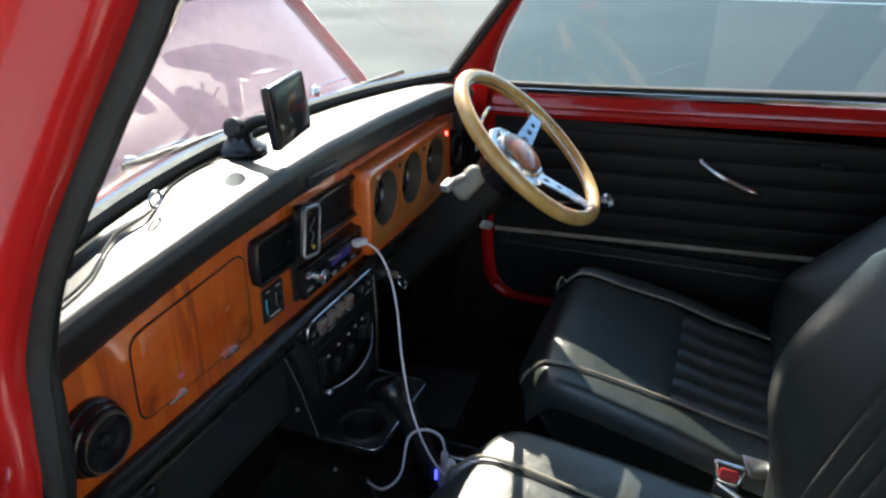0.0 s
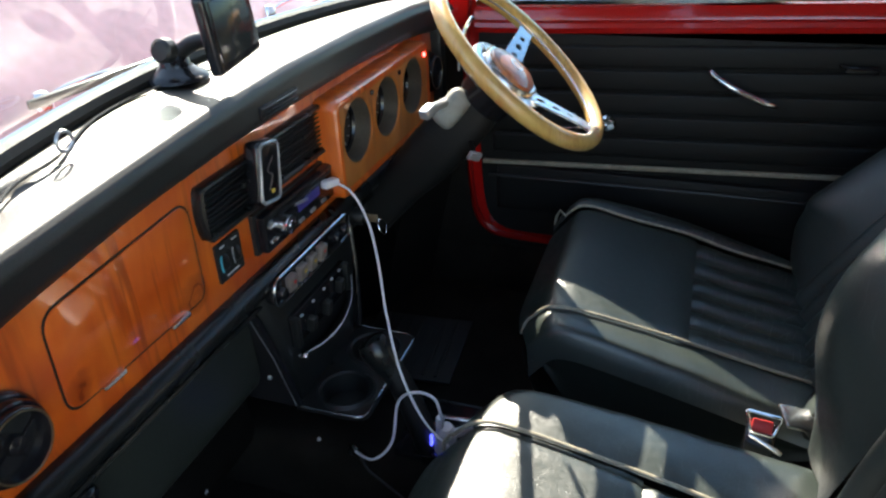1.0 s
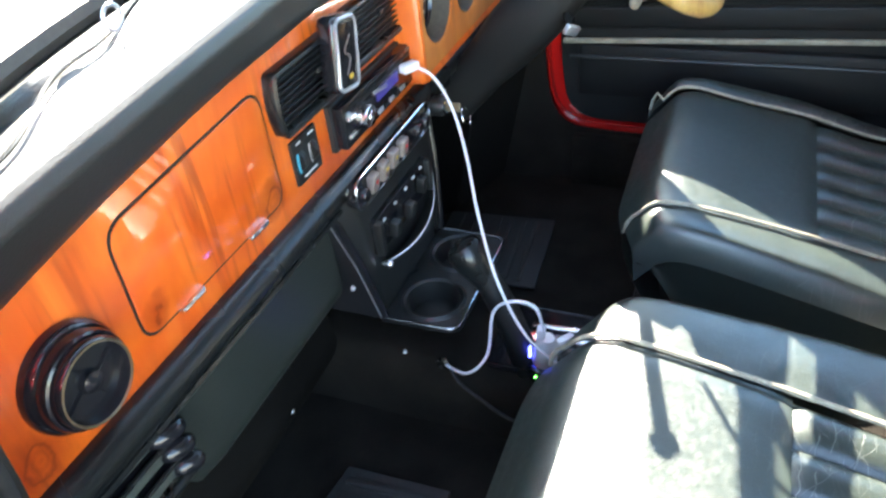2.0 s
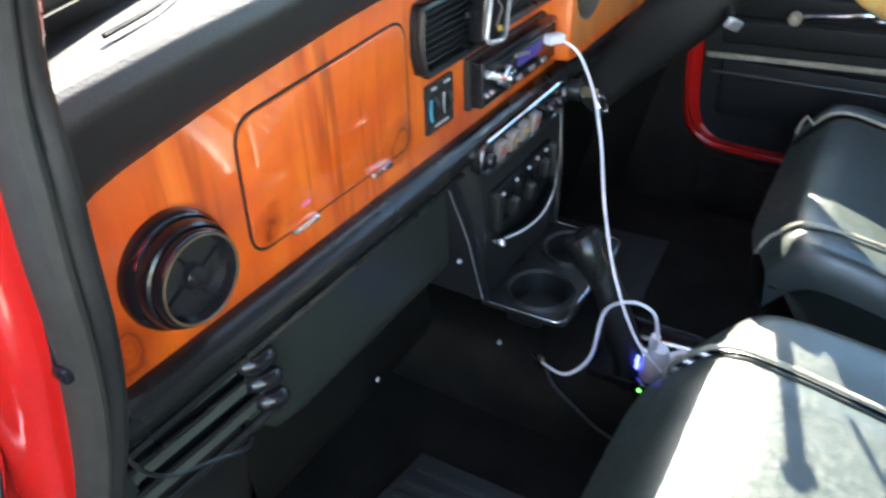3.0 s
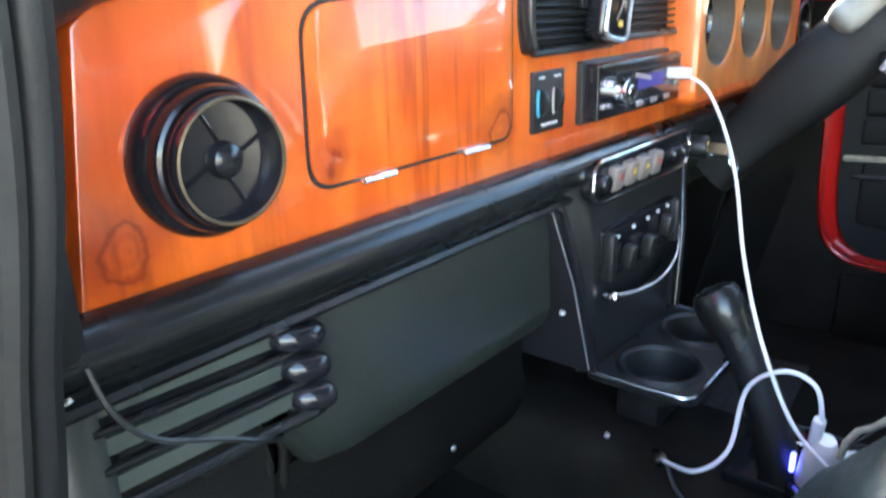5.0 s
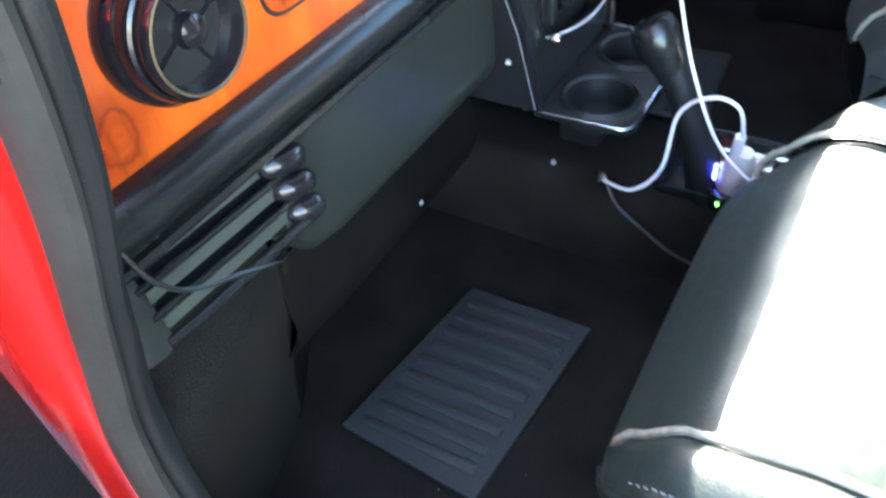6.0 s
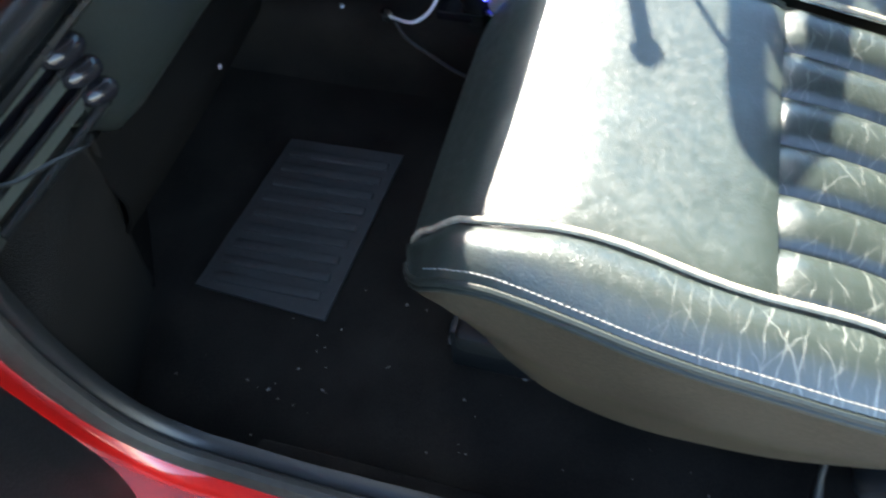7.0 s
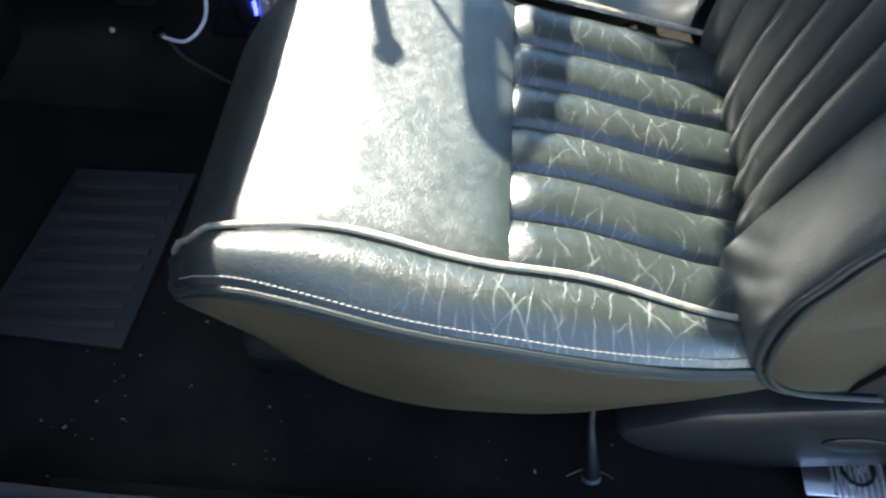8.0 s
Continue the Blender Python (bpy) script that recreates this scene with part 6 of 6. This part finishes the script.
skirt = round_corners([(-0.100, -0.018), (-0.098, -0.119), (0.098, -0.119), (0.100, -0.018)], [0.004, 0.016, 0.016, 0.004], 5)
bm = bmesh.new()
rr = [[bm.verts.new((p.x * k, p.y if k == 1 else p.y, z)) for p in skirt] for z, k in ((0.1945, 1.0), (0.1885, 1.0), (0.184, 0.94))]
for a, b in zip(rr, rr[1:]):
    for i in range(len(skirt)):
        bm.faces.new((a[i], a[(i + 1) % len(skirt)], b[(i + 1) % len(skirt)], b[i]))
part("skirt", bm, SOFT_BLACK, tray)
# Metal line added for the light caught along the black tray's edge.
part("edge", tube([(p.x, p.y, 0.1950) for p in skirt[4:-4]], 0.0014, 8), BRUSHED, tray, "thin metal line for the lit edge's reflection")
# Stem coloured near black for the shade under the tray.
part("stem", box((0.06, 0.05, 0.07), pose(0.01, -0.035, 0.135), 0.008), SHADE_BLACK, tray, "dark stem under the tray")

gear = thing("gear_lever", "black gear lever with a rounded grip", "gear lever", (-0.01, -0.18, 0.10))
GL = smooth_path([(-0.041, -0.192, 0.105), (-0.037, -0.174, 0.165), (-0.032, -0.150, 0.218), (-0.030, -0.134, 0.246)], 6)
part("shaft", tube(GL, lambda t: 0.0185 - 0.002 * t, 18), VINYL, gear)
KM = look((-0.0315, -0.142, 0.230), (-0.0285, -0.108, 0.282)) @ pose(0, 0, 0, 180, 0, 0)
part("knob", lathe([(0.0154, -0.010), (0.0162, 0.0), (0.0176, 0.014), (0.0200, 0.026), (0.0222, 0.036), (0.0234, 0.045), (0.0226, 0.054), (0.0195, 0.0610), (0.0120, 0.0645), (0.004, 0.0655), (0.0, 0.0657)], KM, 32), RAIL_BLACK, gear, "smooth black rounded grip")
gate = part("gate", box((0.115, 0.17, 0.014), pose(0.0, -0.225, 0.114), 0.004), GLOSS_BLACK, gear)
for x in (0.002, 0.024):
    part("gate_bar", box((0.009, 0.125, 0.006), pose(x, -0.243, 0.124, 0, 0, 3), 0.002), BRUSHED, gate, "polished bar")
part("gate_frame", tube([(x, y, 0.121) for x, y in ((-0.058, -0.30), (-0.058, -0.15), (0.058, -0.15), (0.058, -0.30))], 0.0018, 6, True), RAIL_BLACK, gate)
part("release_cup", lathe([(0.020, 0), (0.022, 0.010), (0.019, 0.016), (0.012, 0.017)], pose(-0.012, -0.186, 0.112), 20), CHROME, gear)

gear.location += Vector((-0.007, 0.0, -0.004))

charger = thing("usb_charger", "white charger plug with a blue lamp in the socket", "phone charger", (-0.05, -0.21, 0.11))
part("socket", lathe([(0.021, 0), (0.021, 0.018), (0.017, 0.020), (0.0, 0.020)], pose(-0.052, -0.212, 0.106, 0, 0, 0), 24), GLOSS_BLACK, charger)
part("body", lathe([(0.0130, 0), (0.0150, 0.004), (0.0150, 0.034), (0.0120, 0.046), (0.0080, 0.056), (0, 0.0565)], pose(-0.052, -0.214, 0.124, 8, -12, 0), 24), WHITE_PLASTIC, charger)
part("lamp", box((0.006, 0.004, 0.018), pose(-0.060, -0.198, 0.145), 0.0015), BLUE_GLOW, charger, "lit blue lamp")
part("pilot", lathe([(0.0013, 0), (0.0013, 0.0012), (0, 0.0015)], pose(-0.0735, -0.208, 0.117, 0, -90, 0), 10), GREEN_GLOW, charger, "small green lamp")
part("plug", box((0.010, 0.010, 0.034), pose(-0.066, -0.214, 0.183, 6, -14, 0), 0.003), WHITE_PLASTIC, charger)
part("plug", box((0.030, 0.011, 0.011), pose(-0.035, -0.236, 0.150, 0, 12, -30), 0.003), WHITE_PLASTIC, charger)

cable = thing("usb_cable", "long white cable from the radio to the charger", "cable", (0.06, -0.1, 0.2))
part("plug", box((0.026, 0.014, 0.011), pose(0.054, -0.026, 0.460, 0, 5, -18), 0.003), WHITE_PLASTIC, cable)
CAB = smooth_path([(0.0600, -0.0252, 0.4595), (0.0650, -0.0506, 0.4448), (0.0590, -0.0746, 0.4062), (0.0261, -0.1005, 0.3642), (-0.0176, -0.1272, 0.3064), (-0.0614, -0.1616, 0.2497),
                   (-0.0781, -0.1998, 0.1879), (-0.0881, -0.2475, 0.1557)], 8)
part("lead", tube(CAB, 0.0018, 8), WHITE_PLASTIC, cable)

short = thing("short_cable", "short white looped cable with a round plug", "cable", (-0.07, -0.1, 0.1))
SC = smooth_path([(-0.0707, -0.218, 0.1958), (-0.0686, -0.2091, 0.2261), (-0.0709, -0.1836, 0.2333), (-0.0636, -0.1544, 0.2036), (-0.088, -0.1515, 0.1541), (-0.1052, -0.1291, 0.1322),
                  (-0.0817, -0.0873, 0.1162)], 8)
part("lead", tube(SC, 0.0020, 8), WHITE_PLASTIC, short)
part("end_plug", lathe([(0.006, 0), (0.008, 0.004), (0.0085, 0.012), (0.005, 0.016), (0, 0.0165)], pose(-0.074, -0.088, 0.114, 0, -70, 0), 18), CHROME, short, "round metal plug")
solo("black_lead", tube(smooth_path([(-0.080, -0.095, 0.112), (-0.088, -0.110, 0.092), (-0.094, -0.140, 0.076), (-0.100, -0.175, 0.060), (-0.100, -0.21, 0.05)], 6), 0.002, 6), SOFT_BLACK, "thin black lead against the tunnel", "wire")

# ---- louvred heater outlet at the door end ----
lou = thing("louvred_outlet", "black louvred air outlet with three slots under the rail", "air outlet", (-0.49, 0, 0.30))


def lou_pt(u, v, d):
    """Across u, down v on the outlet's raked face, d proud of it."""
    x = -0.556 + (0.146 - 0.012 * (1 - v)) * u
    return Vector((x, 0.006 - 0.014 * v - d, 0.371 - 0.072 * v - 0.2 * d))


def slot_pt(u, v, d):
    """As lou_pt, with the slots' slight slope."""
    return lou_pt(u, v + 0.075 * (u - 0.1), d)


part("back_plate", thicken(grid(lambda u, v: slot_pt(u, 0.84 * v, -0.008), 6, 6), 0.004), GLOSS_BLACK, lou)
part("top_bar", tube([slot_pt(0.0, 0.0, 0.003), slot_pt(0.5, 0.0, 0.005), slot_pt(0.90, 0.0, 0.004)], 0.0042, 10), GLOSS_BLACK, lou)
for k in range(3):
    v = 0.165 + 0.262 * k

    def louvre(u, w, v=v):
        return slot_pt(0.10 + 0.75 * u, v - 0.072 + 0.144 * w, 0.0005 - 0.003 * w)
    part("louvre", thicken(grid(louvre, 6, 3), 0.0025), LOUVRE_GREY, lou, "flat olive grey louvre")
    bar = [slot_pt(0.06, v + 0.13, 0.003), slot_pt(0.3, v + 0.13, 0.004), slot_pt(0.5, v + 0.13, 0.0045), slot_pt(0.88, v + 0.125, 0.0045), slot_pt(0.99, v + 0.105, 0.004)]
    part("bar", tube(bar, 0.0023 if k < 2 else 0.0042, 10), RAIL_BLACK, lou)
    # a rounded finger closes each slot
    tip = 1.05 - 0.028 * k
    pts = smooth_path([slot_pt(0.855, v, -0.002), slot_pt(0.89, v, 0.003), slot_pt(0.95, v + 0.005, 0.0065), slot_pt(tip - 0.03, v + 0.015, 0.006), slot_pt(tip, v + 0.025, 0.001)], 4)
    part("end_cap", tube(pts, lambda t: 0.0088 * min(1, 0.72 + t) * math.sqrt(max(0.03, 1 - max(0, (t - 0.62) / 0.39) ** 2)), 18), GLOSS_BLACK, lou, "rounded glossy finger end")


def cheek_fn(u, v):
    return slot_pt(-0.10 + 0.195 * u, -0.04 + 0.90 * v - 0.03 * (1 - u) * v, 0.0025 + 0.0035 * math.sin(math.pi * min(1, u * 1.02)) ** 0.7)


part("cheek", thicken(grid(cheek_fn, 10, 14), 0.006), DARK_PANEL, lou, "smooth grey black cheek")
part("screw", lathe([(0.0042, 0), (0.0042, 0.002), (0.002, 0.003), (0, 0.003)], Matrix.Translation(lou_pt(-0.01, -0.02, 0.008)) @ pose(0, 0, 0, 90, 0, 0), 14), CHROME, lou)
solo("thin_wire", tube(smooth_path([(-0.552, -0.020, 0.392), (-0.546, -0.024, 0.368), (-0.530, -0.026, 0.348), (-0.500, -0.030, 0.334), (-0.475, -0.030, 0.320), (-0.455, -0.015, 0.305)], 6), 0.0016, 6), SOFT_BLACK, "thin black wire hanging over the louvres", "wire")

# ---- floor ----
mat = thing("heel_pad", "worn grey black ribbed rubber heel pad on the carpet", "heel pad", (-0.305, -0.05, 0))
HP = [(-0.412, 0.039), (-0.421, -0.112), (-0.194, -0.129), (-0.197, 0.012)]


def hp(u, v, z):
    a = Vector(HP[1]) * (1 - u) + Vector(HP[2]) * u
    b = Vector(HP[0]) * (1 - u) + Vector(HP[3]) * u
    q = a * (1 - v) + b * v
    return Vector((q.x, q.y, z))


part("sheet", thicken(grid(lambda u, v: hp(u, v, 0.0065 + 0.0012 * noise.noise((u * 5, v * 4, 1))), 16, 12), 0.004), MAT_RUBBER, mat)
for k in range(9):
    u = 0.09 + 0.102 * k
    part("rib", box((0.012, 0.122, 0.008), Matrix.Translation(hp(u, 0.5, 0.0095)) @ pose(0, 0, 0, 0, 0, 1), 0.0024, 2), MAT_RUBBER, mat)
for x, y, z, r in ((-0.250, 0.030, 0.172, 0.0034), (-0.078, -0.030, 0.118, 0.0032), (-0.128, -0.004, 0.262, 0.0032)):
    solo("trim_stud", lathe([(r, 0), (r, 0.002), (r * 0.7, 0.004), (0, 0.0045)], pose(x, y, z, 90, 0, 0), 14), SILVER_PLASTIC, "small bright trim stud", "stud", group="trim studs", at=(x, y, z))

# driver's mat and pedal edge
dm = thing("driver_mat", "dark ribbed rubber mat in the driver's footwell", "floor mat", (0.30, -0.03, 0))
part("sheet", box((0.20, 0.20, 0.006), pose(0.31, -0.02, 0.006, 0, 0, 4), 0.002), MAT_RUBBER, dm)
for k in range(7):
    part("rib", box((0.17, 0.008, 0.004), pose(0.31 + 0.001 * k, -0.09 + 0.024 * k, 0.010, 0, 0, 4), 0.0018), MAT_RUBBER, dm)

# a ribbed metal plate with a round emblem on the sill carpet behind the seat
tp = thing("tread_plate", "ribbed bright tread plate with a round emblem", "tread plate", (-0.50, -0.80, 0.03))
part("plate", box((0.040, 0.075, 0.004), pose(-0.502, -0.800, 0.022, 0, 0, 0), 0.002), BRUSHED, tp)
for k in range(9):
    part("ridge", box((0.034, 0.0018, 0.002), pose(-0.504, -0.833 + 0.0055 * k, 0.0246)), SILVER_PLASTIC, tp)
part("emblem", lathe([(0.016, 0), (0.016, 0.0025), (0.0125, 0.0025), (0.0125, 0.001)], pose(-0.496, -0.812, 0.024), 24, True), GLOSS_BLACK, tp)

# crumbs and lint
rnd = random.Random(4)
bms = []
for k in range(64):
    x, y = rnd.uniform(-0.54, -0.36), rnd.uniform(-0.62, -0.02)
    if k % 4 == 0:
        x, y = -0.49 + rnd.gauss(0, 0.03), -0.085 + rnd.gauss(0, 0.04)
    sz = rnd.choice((0.0006, 0.0008, 0.001, 0.0013, 0.0021))
    bms.append(box((sz, sz * rnd.uniform(0.6, 2.0), sz * 0.6), pose(x, y, 0.0045, rnd.uniform(0, 90), 0, rnd.uniform(0, 180))))
crumbs = solo("carpet_crumbs", merge(*bms), PAPER, "pale crumbs and lint on the carpet", "crumbs", "stuff")
solo("lint_thread", tube(smooth_path([(-0.515, -0.555, 0.006), (-0.508, -0.572, 0.008), (-0.512, -0.588, 0.012), (-0.518, -0.594, 0.018)], 5), 0.0007, 5), PAPER, "pale thread on the carpet", "thread")
solo("seat_bracket", tube([(-0.412, -0.250, 0.10), (-0.418, -0.243, 0.122), (-0.423, -0.242, 0.121), (-0.420, -0.245, 0.099)], 0.0008, 6), GREY_KEY, "small bent wire under the seat front", "wire clip")
